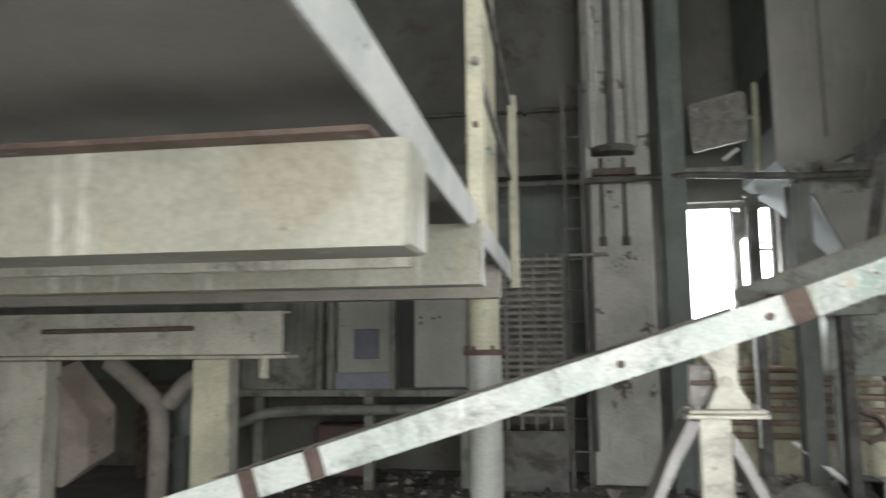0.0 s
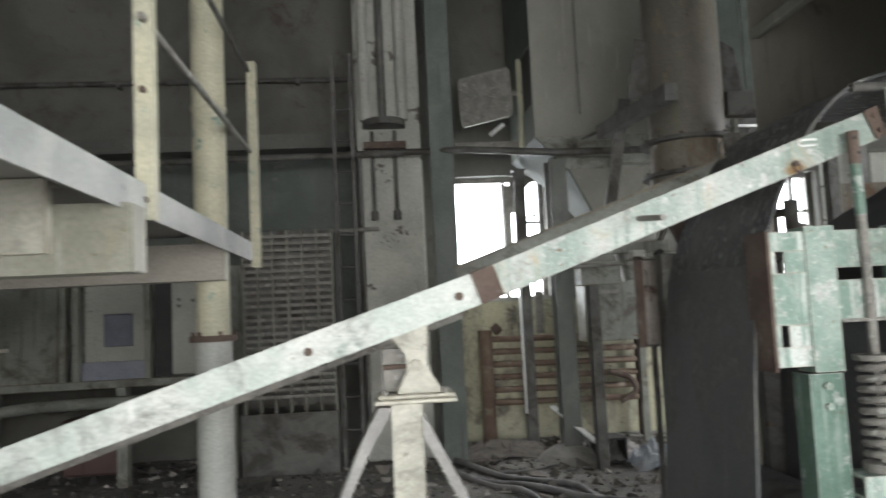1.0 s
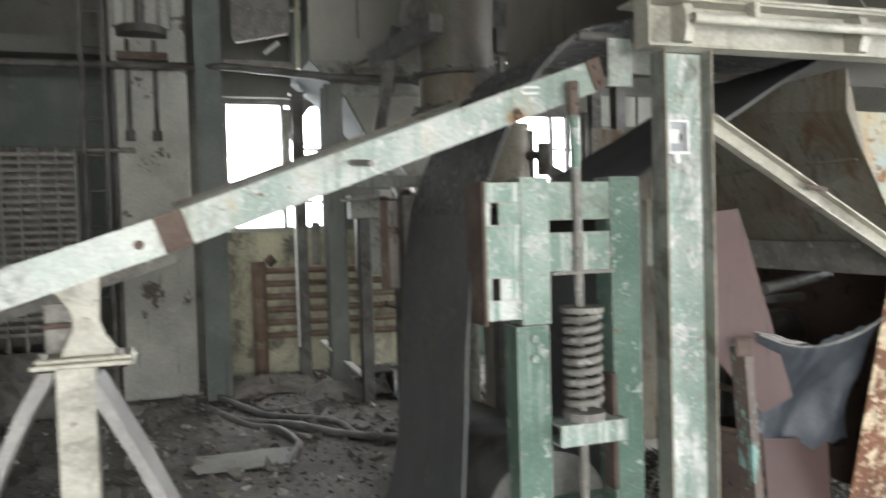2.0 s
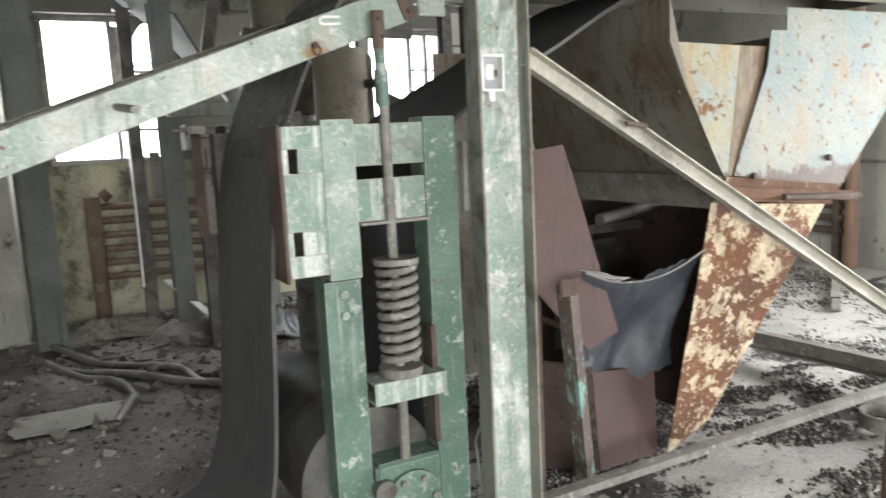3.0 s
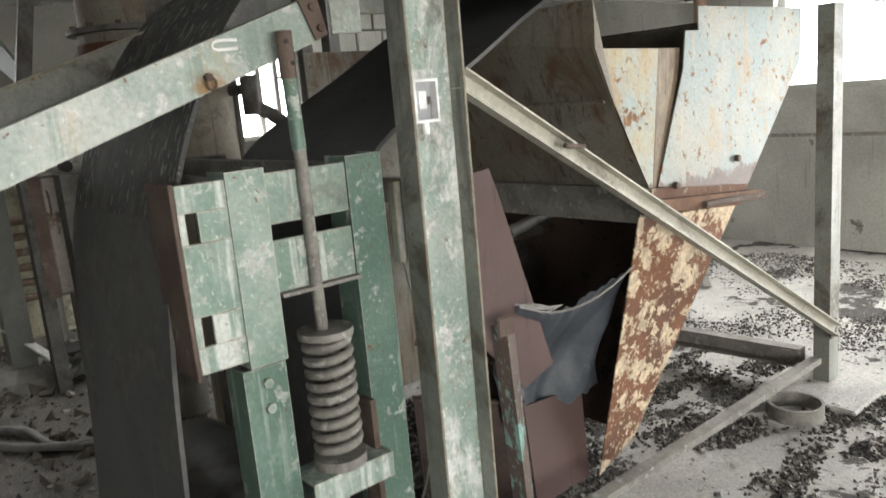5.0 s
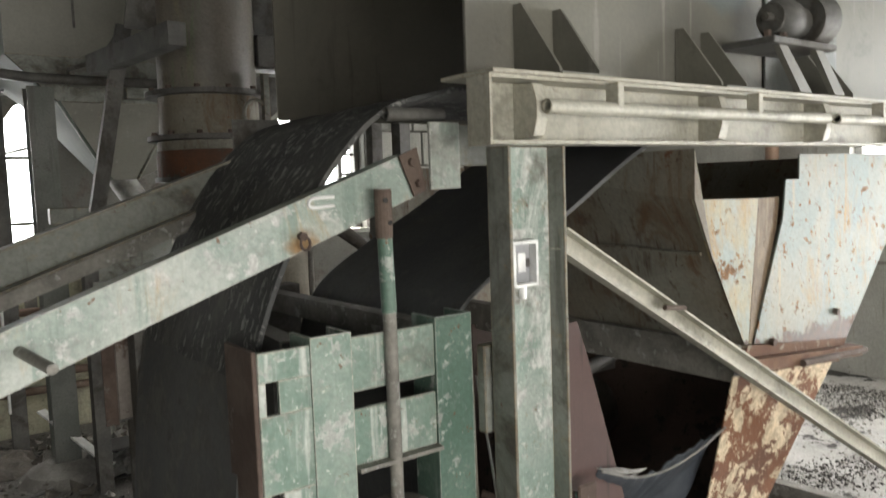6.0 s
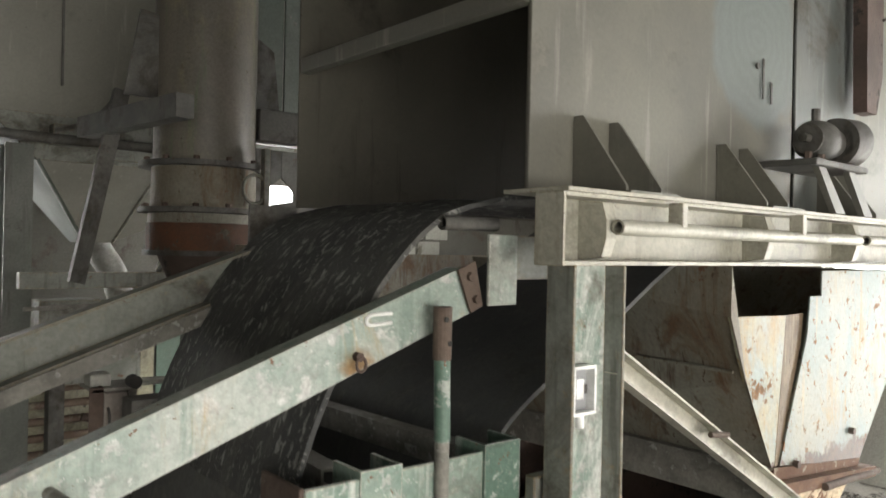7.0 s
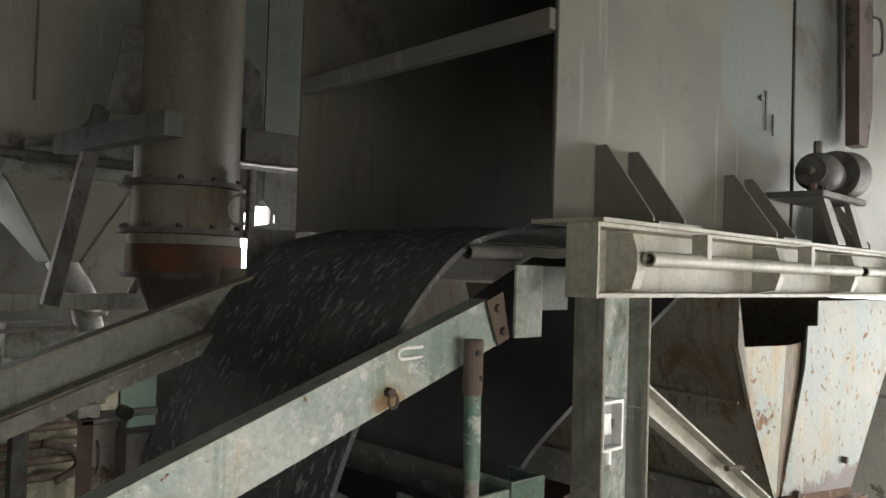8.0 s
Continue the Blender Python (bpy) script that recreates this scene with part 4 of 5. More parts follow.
tagged(part("steel_ring", rg, dirty_steel, smooth=True), "whitish steel ring lying on the floor", "ring")
rp = thing("rusty_pipe", "rust-orange standing pipe with flaking white paint", "pipe")
part("pipe", tube([(RPX - 0.035, RPY, 0.0), (RPX + 0.09, RPY, 1.75)], 0.018, 18), surface("rust_orange_pipe", (0.17, 0.09, 0.06), (0.11, 0.066, 0.05), 0.6, chips=(0.5, 0.46, 0.43), chip_amount=0.4, chip_scale=20, scale=8, bump=0.4, stretch=(1, 1, 0.35)), rp, smooth=True)
part("foot", disc((RPX - 0.035, RPY, 0.008), "z", 0.05, 0.016, 20), rust_brown, rp)
heater = thing("pipe_register", "row of brown heating pipes along the wall", "radiator", "pipe registers")
for k in range(5):
    part("pipe", tube([(X1 - 0.08, 5.05, 0.35 + 0.12 * k), (X1 - 0.08, 6.4, 0.35 + 0.12 * k)], 0.035, 12), rust_brown, heater, smooth=True)
for y in (5.12, 6.3):
    part("header", tube([(X1 - 0.08, y, 0), (X1 - 0.08, y, 0.95)], 0.045, 12), rust_brown, heater, smooth=True)
ep = thing("wall_pipe", "orange-brown upright pipe against the wall", "pipe")
part("pipe", tube([(X1 - 0.12, 4.95, 0), (X1 - 0.12, 4.95, TOP)], 0.06, 16), surface("orange_pipe_paint", (0.27, 0.17, 0.115), (0.22, 0.145, 0.1), 0.6, scale=3), ep, smooth=True)

# ---- drive on the hood ----
dr = thing("drive_unit", "grimy geared drive with a handwheel on a bracket", "gear drive")
part("gear_case", tube([(3.40, 2.42, 2.30), (3.42, 2.42, 2.30), (3.47, 2.42, 2.30), (3.50, 2.42, 2.30), (3.505, 2.42, 2.30), (3.56, 2.42, 2.30)], [0.045, 0.06, 0.065, 0.062, 0.05, 0.05], 28), dark_steel, dr, smooth=True)
part("wheel", tube([(3.565, 2.41, 2.305), (3.572, 2.41, 2.305), (3.66, 2.40, 2.31), (3.667, 2.40, 2.31)], [0.07, 0.08, 0.08, 0.072], 36, bore=0.058), dark_steel, dr, smooth=True)
part("shaft", tube([(3.36, 2.42, 2.30), (3.73, 2.40, 2.31)], 0.014, 12), dark_steel, dr, smooth=True)
part("coupling", disc((3.73, 2.40, 2.31), "x", 0.028, 0.03, 10), rust_brown, dr)
part("lubricator", tube([(3.45, 2.42, 2.35), (3.45, 2.42, 2.40)], 0.014, 8), dark_steel, dr)
part("base_plate", box((3.28, 2.34, 2.205), (3.66, 2.52, 2.225)), dark_steel, dr, bevel=0.003)
for x in (3.34, 3.56):
    part("bracket_leg", plate([(x, 2.36, 2.205), (x + 0.05, 2.36, 2.205), (x + 0.2, 2.36, 2.068), (x + 0.13, 2.36, 2.068)], 0.02), hood_paint, dr)
for x in (3.31, 3.4, 3.6):
    part("bolt", bolt_head((x, 2.38, 2.235), "z", 0.012, 0.025), rust_brown, dr)
ch = thing("dust_spout", "red-brown hanging spout beside the hood panel", "spout")
part("spout", prism([(3.95, 3.4), (4.12, 3.4), (4.13, 2.62), (4.08, 2.47), (3.99, 2.47)], "y", 2.47, 2.52), oxide_dirty, ch, bevel=0.008)
part("handle", tube(smooth_line([(4.09, 2.46, 2.98), (4.12, 2.44, 2.96), (4.13, 2.44, 2.85), (4.10, 2.46, 2.83)], 5), 0.006, 8), dark_steel, ch, smooth=True)

# fittings at the head of the conveyor
hd = thing("conveyor_head_bracket", "pale grey bolted bracket at the conveyor head", "bracket")
part("end_plate", box((2.165, 2.565, 1.805), (2.255, 2.575, 1.965)), pale_channel, hd, bevel=0.002)
part("side_bar", box((2.255, 2.62, 1.86), (2.42, 2.63, 1.965)), grey_green, hd)
part("rust_plate", plate([(2.085, 2.578, 1.885), (2.125, 2.578, 1.79), (2.16, 2.578, 1.805), (2.135, 2.578, 1.905)], -0.006), rust_brown, hd, "rust-red splice plate")
for x, z in ((2.118, 1.87), (2.137, 1.82)):
    part("bolt", bolt_head((x, 2.575, z), "y", 0.01, 0.014), rust_brown, hd)
part("roller", tube([(2.10, 2.655, 1.99), (2.27, 2.655, 1.992)], 0.017, 14, bore=0.013), dark_steel, hd, smooth=True)
# far plate and its arm are added to block the window behind the belt
part("far_plate", box((2.10, 3.62, 1.82), (2.27, 3.632, 2.062)), dark_steel, hd)
part("far_arm", box((2.0, 3.535, 1.83), (2.12, 3.62, 1.87)), dark_steel, hd)
hk = thing("ring_bolt", "rusty ring bolt through the channel", "ring bolt")
part("ring", tube([(1.835 + 0.011 * math.cos(a), 2.576, 1.70 + 0.014 * math.sin(a)) for a in (2 * math.pi * k / 16 for k in range(17))], 0.0032, 6), rust_brown, hk, smooth=True)
part("stud", bolt_head((1.832, 2.583, 1.715), "y", 0.010, 0.016), rust_brown, hk)
for x, z in ((0.2, 1.175), (0.68, 1.325)):
    part("bolt_hole", disc((x, 2.588, z), "y", 0.014, 0.006, 10), rust_brown, conv, "dark rusty bolt hole")
part("raised_mark", tube(smooth_line([(1.915, 2.588, 1.797), (1.865, 2.588, 1.795), (1.853, 2.588, 1.785), (1.862, 2.588, 1.775), (1.915, 2.588, 1.778)], 4), 0.004, 6), white_mat, conv)
part("axle_stub", tube([(1.285, 2.59, 1.552), (1.315, 2.46, 1.538)], 0.010, 12), dirty_steel, conv, smooth=True)
tb = thing("rear_tensioner", "dark steel ties behind the tension frame", "machine frame")
part("tie", section(c_shape(0.05, 0.06, 0.006), (1.80, 2.66, 1.45), (1.86, 3.5, 1.46)), dirty_steel, tb)
part("tie", section(c_shape(0.05, 0.06, 0.006), (2.15, 2.65, 1.45), (2.09, 3.5, 1.46)), dirty_steel, tb)
part("upright", box((1.70, 3.5, 0), (1.82, 3.58, 1.49)), dark_steel, tb, bevel=0.002)
part("upright", box((2.14, 3.5, 0), (2.26, 3.58, 1.49)), dark_steel, tb, bevel=0.002)
part("tie_plate", box((1.82, 3.51, 1.3), (2.14, 3.52, 1.48)), dark_steel, tb)
part("post_clip", box((2.262, 2.505, 1.2), (2.33, 2.535, 1.42)), grey_green, tb, bevel=0.003)

wire = thing("loose_wire", "thin loose grey wire behind the post", "wire")
part("strand", tube(smooth_line([(2.36, 2.66, 1.3), (2.42, 2.66, 0.95), (2.45, 2.66, 0.7), (2.40, 2.66, 0.48), (2.36, 2.68, 0.35)], 6), 0.004, 6), cable_mat, wire, smooth=True)
part("tail", tube(smooth_line([(2.36, 2.68, 0.35), (2.4, 2.7, 0.15), (2.5, 2.72, 0.01)], 6), 0.004, 6), cable_mat, wire, smooth=True)
for k in range(10):
    a = 2 * math.pi * k / 10
    part("bolt", bolt_head((3.73, 2.40 + 0.03 * math.cos(a), 2.31 + 0.03 * math.sin(a)), "x", 0.006, 0.03), rust_brown, dr)
part("flange", disc((3.40, 2.42, 2.30), "x", 0.048, 0.014, 24), dark_steel, dr)
pp_ = thing("paper_scrap", "torn scraps of dirty paper on the tie bar", "paper")
part("scrap", plate([(1.87, 3.06, 1.495), (1.92, 3.04, 1.50), (1.93, 3.08, 1.55), (1.89, 3.1, 1.54)], 0.002), pale_rag, pp_)
part("scrap", plate([(1.85, 3.0, 1.495), (1.89, 3.05, 1.495), (1.87, 3.08, 1.57), (1.84, 3.05, 1.555)], 0.002), pale_rag, pp_)

# ---- platform and railing to the west ----
pf = thing("platform", "pale steel walkway platform seen from below", "platform")
part("deck", prism([(-3.6, -1.0), (-0.272, -1.0), (-0.272, 3.88), (-3.6, 3.88)], "z", 1.69, 1.70), deck_mat, pf)
part("edge_channel", section([(-0.008, -0.051), (0, -0.051), (0, 0.051), (-0.008, 0.051)], (-0.262, -1.0, 1.657), (-0.262, 4.62, 1.657)), surface("chalky_white_paint", (0.41, 0.415, 0.39), (0.29, 0.3, 0.285), 0.5, chips=(0.2, 0.21, 0.19), chip_amount=0.24, chip_scale=6, streaks=(0.4, 0.4, 0.36), streak_amount=0.2, scale=3, bump=0.1), pf, "chalky white edge channel", bevel=0.002)
stained = surface("stained_cream_paint", (0.31, 0.305, 0.255), (0.22, 0.215, 0.172), 0.5, chips=(0.17, 0.15, 0.085), chip_amount=0.3, chip_scale=2.6, streaks=(0.46, 0.45, 0.395), streak_amount=0.4, rust=0.05, scale=2.2, bump=0.12, soft=0.14, drips=(0.26, 0.225, 0.15), drip_amount=0.12, spot=((-0.42, 1.15, 1.54), 0.15, (0.235, 0.22, 0.165)))
part("cross_beam", section([(-a, b) for a, b in c_shape(0.16, 0.175, 0.012)], (-3.5, 1.15, 1.492), (-0.235, 1.15, 1.492)), stained, pf, "cream channel beam with brown stains", bevel=0.005)
part("end_plate", box((-0.234, 1.152, 1.407), (-0.228, 1.312, 1.577)), stained, pf)
part("end_plate", box((-0.239, 2.302, 1.432), (-0.233, 2.42, 1.618)), stained, pf)
part("end_plate", box((-0.449, 2.262, 1.487), (-0.443, 2.298, 1.683)), cream, pf)
part("end_plate", box((-0.294, 3.772, 1.477), (-0.288, 3.89, 1.643)), cream, pf)
part("beam_plate", box((-3.5, 1.10, 1.579), (-0.28, 1.33, 1.588)), rust_brown, pf)
part("cross_beam", section([(-a, b) for a, b in c_shape(0.12, 0.19, 0.01)], (-3.5, 2.3, 1.525), (-0.24, 2.3, 1.525)), stained, pf, bevel=0.004)
part("cross_beam", section([(-a, b) for a, b in c_shape(0.1, 0.2, 0.01)], (-3.5, 2.26, 1.585), (-0.45, 2.26, 1.585)), cream, pf, bevel=0.004)
part("cross_beam", section([(-a, b) for a, b in c_shape(0.12, 0.17, 0.01)], (-3.5, 3.77, 1.56), (-0.295, 3.77, 1.56)), surface("dusty_pinkish_beam", (0.36, 0.33, 0.29), (0.27, 0.25, 0.22), 0.7, scale=2), pf, "dusty brown-grey channel beam", bevel=0.003)
for y in (0.1, 0.6):
    part("cross_beam", section(c_shape(0.08, 0.1, 0.008), (-3.5, y, 1.64), (-0.3, y, 1.64)), deck_mat, pf)
part("leg", section(i_shape(0.12, 0.12, 0.01), (-3.2, 2.35, 0), (-3.2, 2.35, 1.44), (0, 1, 0)), cream, pf)
part("leg", section(i_shape(0.12, 0.12, 0.01), (-3.2, 0.2, 0), (-3.2, 0.2, 1.6), (0, 1, 0)), cream, pf)
yellow_paint = surface("yellow_cream_paint", (0.52, 0.50, 0.37), (0.42, 0.41, 0.31), 0.55, chips=(0.3, 0.38, 0.32), chip_amount=0.22, chip_scale=9, streaks=(0.3, 0.22, 0.13), streak_amount=0.2, scale=4)
rl = thing("railing", "cream angle-iron railing with thin rails", "railing")
part("post", section(l_shape(0.055, 0.055, 0.007), (-0.24, 2.53, 1.6), (-0.24, 2.53, 2.74), (0, 1, 0)), yellow_paint, rl, bevel=0.001)
part("post", section(l_shape(0.05, 0.05, 0.006), (-0.22, 4.44, 1.57), (-0.22, 4.44, 2.74), (0, 1, 0)), yellow_paint, rl, bevel=0.001)
part("mid_rail", tube([(-0.262, 2.5, 2.225), (-0.262, 4.48, 2.225)], 0.013, 10), dirty_steel, rl, smooth=True)
part("top_rail", tube([(-0.262, 2.5, 2.69), (-0.262, 2.55, 2.69), (-0.262, 4.48, 2.69)], 0.014, 10), dark_steel, rl, smooth=True)
for z in (1.66, 2.0, 2.23, 2.5):
    part("bolt", bolt_head((-0.265, 2.52, z), "y", 0.011, 0.02), rust_brown, rl)
col = thing("pipe_column", "cream round column with a rusty flange", "column")
part("lower_pipe", tube([(-0.393, 4.02, 0), (-0.393, 4.02, 1.19)], 0.088, 24), surface("grey_cream_paint", (0.47, 0.48, 0.45), (0.38, 0.39, 0.36), 0.5, scale=4), col, smooth=True)
part("flange", disc((-0.393, 4.02, 1.2), "z", 0.115, 0.03, 24), rust_brown, col, smooth=True, bevel=0.004)
part("upper_pipe", tube([(-0.393, 4.02, 1.215), (-0.393, 4.02, TOP)], 0.082, 24), yellow_paint, col, smooth=True)
for k in range(6):
    a = math.pi * k / 3
    part("bolt", bolt_head((-0.393 + 0.1 * math.cos(a), 4.02 + 0.1 * math.sin(a), 1.222), "z", 0.011, 0.025), rust_brown, col)
part("band", disc((-0.393, 4.02, 2.35), "z", 0.088, 0.02, 24), yellow_paint, col, smooth=True)

# machine stand under the platform
st = thing("machine_stand", "cream steel stand with broad posts", "stand")
part("rail", section([(-a, b) for a, b in c_shape(0.14, 0.26, 0.012)], (-4.6, 4.35, 1.325), (-1.64, 4.35, 1.325)), cream, st, bevel=0.004)
part("lip", box((-4.6, 4.31, 1.17), (-1.60, 4.52, 1.19)), cream, st)
part("rod", tube([(-3.2, 4.32, 1.345), (-2.2, 4.32, 1.355)], 0.016, 10), rust_brown, st, smooth=True)
part("end_lug", box((-1.78, 4.33, 1.05), (-1.72, 4.36, 1.18)), cream, st, bevel=0.01)
part("post", box((-3.62, 4.36, 0), (-3.2, 4.52, 1.165)), cream, st, bevel=0.008)
part("post", section(c_shape(0.12, 0.22, 0.012), (-2.1, 4.36, 0), (-2.1, 4.36, 1.165), (1, 0, 0)), yellow_paint, st, bevel=0.004)
part("post_edge", box((-1.985, 4.35, 0), (-1.965, 4.48, 1.165)), cream, st)
for pts, r in (([(-3.1, 4.9, 1.15), (-2.85, 4.9, 0.95), (-2.72, 4.9, 0.75), (-2.72, 4.9, 0.0)], 0.07), ([(-2.2, 4.95, 1.15), (-2.5, 4.92, 1.02), (-2.66, 4.9, 0.85)], 0.06)):
    part("branch_pipe", tube(smooth_line(pts, 6), r, 14), surface("dusty_branch", (0.25, 0.23, 0.2), (0.19, 0.17, 0.145), 0.85, chips=(0.12, 0.1, 0.08), chip_amount=0.3, chip_scale=6, scale=4, soft=0.1), st, smooth=True)
dusty_brown = surface("dust_caked_steel", (0.25, 0.22, 0.185), (0.18, 0.155, 0.13), 0.9, chips=(0.1, 0.085, 0.07), chip_amount=0.3, chip_scale=5, scale=4, bump=0.5, soft=0.1)
part("dust_hood", plate([(-3.55, 4.75, 1.16), (-3.2, 4.7, 1.16), (-2.95, 4.75, 0.85), (-2.98, 4.8, 0.55), (-3.15, 4.8, 0.42), (-3.55, 4.8, 0.5)], -0.25), dusty_brown, st, "dust-caked casing", bevel=0.02)
part("motor", disc((-2.72, 5.3, 0.78), "z", 0.12, 0.34, 20), roof_green, st, "dark green motor", smooth=True, bevel=0.015)
part("motor_leg", box((-2.8, 5.25, 0), (-2.7, 5.35, 0.62)), roof_green, st)
louvre = thing("pipe_register", "row of brown heating pipes behind the stand", "radiator", "pipe registers")
for k in range(6):
    part("pipe", tube([(-4.05, 6.9, 0.3 + 0.11 * k), (-3.4, 6.9, 0.3 + 0.11 * k)], 0.035, 10), rust_brown, louvre, smooth=True)
for x in (-4.0, -3.45):
    part("header", tube([(x, 6.9, 0), (x, 6.9, 1.0)], 0.045, 10), rust_brown, louvre, smooth=True)

# control cabinets
cab = thing("control_cabinet", "grey-green open switch cabinet with an instrument panel", "cabinet")
part("back", box((-2.8, 6.75, 0.8), (-0.75, 6.77, 1.75)), grey_green, cab)
part("side_panel", box((-2.8, 6.42, 0.86), (-2.12, 6.44, 1.72)), grey_green, cab, bevel=0.004)
for x in (-2.1, -2.0, -1.45):
    part("frame_post", box((x, 6.40, 0.84), (x + 0.05, 6.46, 1.75)), grey_green, cab, bevel=0.003)
part("instrument_panel", box((-1.94, 6.5, 1.0), (-1.47, 6.52, 1.62)), pale_wall, cab, "pale instrument panel", bevel=0.004)
part("display", box((-1.78, 6.47, 1.12), (-1.56, 6.5, 1.38)), surface("blue_grey_display", (0.13, 0.14, 0.18), (0.17, 0.18, 0.22), 0.4, scale=6), cab, "blue-grey display", bevel=0.006)
part("tray", box((-1.95, 6.46, 0.86), (-1.46, 6.52, 1.0)), surface("blue_grey_tray", (0.2, 0.21, 0.26), (0.24, 0.25, 0.3), 0.5, scale=6), cab)
# black block fills the gap in place of the shade within it
part("dark_bay", box((-1.39, 6.5, 0.87), (-1.25, 6.74, 1.7)), surface("bay_shade_black", (0.02, 0.02, 0.022), (0.03, 0.03, 0.03), 0.6, scale=5), cab)
door_c = part("door", box((-1.23, 6.40, 0.88), (-0.78, 6.42, 1.62)), pale_wall, cab, "pale cabinet door", bevel=0.004)
for x, z in ((-1.17, 1.47), (-1.17, 1.42), (-1.06, 1.46), (-1.01, 1.47)):
    part("knob", disc((x, 6.395, z), "y", 0.014, 0.02, 10), dark_steel, door_c)
part("bottom_rail", box((-2.85, 6.38, 0.80), (-0.7, 6.46, 0.86)), grey_green, cab, bevel=0.003)
part("conduit", tube(smooth_line([(-3.0, 6.36, 0.5), (-2.7, 6.34, 0.6), (-2.3, 6.34, 0.68), (-0.7, 6.34, 0.70)], 6), 0.045, 12), grey_green, cab, smooth=True)
for x in (-2.7, -1.7, -0.85):
    part("leg", box((x, 6.5, 0), (x + 0.08, 6.6, 0.8)), grey_green, cab)
part("motor_box", box((-2.15, 6.55, 0.1), (-1.7, 6.85, 0.55)), oxide, cab, "maroon motor casing", bevel=0.02)
gr = thing("finned_cooler", "grey finned grille standing by the pillar", "grille")
for k in range(24):
    z = 0.62 + 0.058 * k
    part("slat", box((-0.70, 6.60, z), (0.03, 6.66, z + 0.026)), dirty_steel, gr)
for k in range(7):
    x = -0.71 + 0.123 * k
    part("upright", box((x, 6.585, 0.5), (x + 0.016, 6.675, 2.02)), grey_green, gr)
part("base", box((-0.74, 6.58, 0.0), (0.05, 6.7, 0.5)), dark_steel, gr)
part("back", box((-0.72, 6.68, 0.55), (0.05, 6.69, 2.02)), dark_steel, gr)
# dark stiles stand in for a shaded gap; only a few rungs are known
ld = thing("ladder", "dark bars with rungs standing in for a shaded gap beside the pillar", "ladder")
for x in (0.07, 0.23):
    part("stile", box((x, 6.78, 0), (x + 0.035, 6.84, 3.6)), dark_steel, ld)
for k in range(11):
    part("rung", tube([(0.1, 6.81, 0.3 + 0.28 * k), (0.24, 6.81, 0.3 + 0.28 * k)], 0.01, 8), dark_steel, ld)
wb = thing("white_board", "pale plank lying on the floor", "plank")
part("plank", box((-1.3, 3.9, 0.0), (-0.35, 4.02, 0.035), turn=Matrix.Translation((-0.8, 4, 0)) @ Matrix.Rotation(-0.1, 4, "Z") @ Matrix.Translation((0.8, -4, 0))), pale_wall, wb, bevel=0.004)

# ---- pipes on the pillar and north wall ----
pp = thing("wall_pipes", "grimy service pipes fixed to the pillar", "pipes")
for x, r in ((0.36, 0.05), (0.70, 0.05)):
    part("riser", tube([(x, 6.85, 3.0), (x, 6.85, TOP)], r, 14), pillar_paint, pp, smooth=True)
part("riser", tube([(0.52, 6.84, 2.98), (0.52, 6.84, TOP)], 0.035, 12), dark_steel, pp, smooth=True)
part("cap", disc((0.53, 6.84, 2.96), "z", 0.19, 0.06, 24), dark_steel, pp, smooth=True)
part("clamp", box((0.34, 6.80, 2.74), (0.72, 6.88, 2.80)), rust_brown, pp)
for x in (0.42, 0.62):
    part("drop", tube([(x, 6.84, 2.15), (x, 6.84, 2.9)], 0.018, 10), dark_steel, pp, smooth=True)
    part("drop_foot", tube([(x, 6.84, 2.10), (x, 6.84, 2.18)], 0.035, 10), dark_steel, pp, smooth=True)
part("cross_pipe", tube([(-3.2, 6.82, 2.66), (0.3, 6.82, 2.69), (1.2, 6.6, 2.66), (1.9, 6.2, 2.53), (3.6, 6.2, 2.53)], 0.03, 12), dark_steel, pp, smooth=True)
part("cross_pipe", tube([(-0.6, 6.80, 2.02), (0.45, 6.80, 2.02)], 0.018, 10), dirty_steel, pp, smooth=True)
part("edge_pipe", tube([(0.30, 6.85, 0.3), (0.30, 6.85, 2.7)], 0.022, 10), dark_steel, pp, smooth=True)
wp = thing("long_wall_pipe", "thin dark pipe along the wall", "pipe")
part("pipe", tube([(-5.5, 7.54, 3.62), (0.28, 7.54, 3.60)], 0.025, 10), dark_steel, wp, smooth=True)
for x in (-4.0, -2.0, -0.3):
    part("bracket", box((x, 7.5, 3.56), (x + 0.03, 7.6, 3.64)), dark_steel, wp)
tagged(part("beam_ledge", box((X0, 7.25, 2.86), (0.27, 7.6, 3.0)), ceiling_mat), "dark ledge beam along the wall", "trim", kind="structure")
tagged(part("wall_recess_panel", box((-5.0, 7.55, 0.9), (0.27, 7.598, 2.86)), roof_green), "dark green stained wall panel", "wall panel", kind="structure")

# ---- bin, duct and steelwork behind the conveyor ----
bin_paint = surface("bin_paint", (0.26, 0.255, 0.225), (0.21, 0.205, 0.18), 0.6, chips=(0.17, 0.16, 0.135), chip_amount=0.22, chip_scale=2, streaks=(0.3, 0.295, 0.26), streak_amount=0.35, scale=1.2, bump=0.1, speckle=0.08, soft=0.15)
leg_paint = surface("leg_paint", (0.11, 0.12, 0.105), (0.155, 0.16, 0.145), 0.6, chips=(0.1, 0.1, 0.085), chip_amount=0.3, chip_scale=5, streaks=(0.09, 0.09, 0.08), streak_amount=0.5, scale=3, soft=0.1)
bn = thing("storage_bin", "large grey-green steel bin with a funnel bottom", "bin")
bin_inner_shade = surface("bin_inner_shade", (0.02, 0.02, 0.022), (0.03, 0.03, 0.03), 0.7, scale=4)
BX, BY, BZ = 1.77, 6.28, 2.68
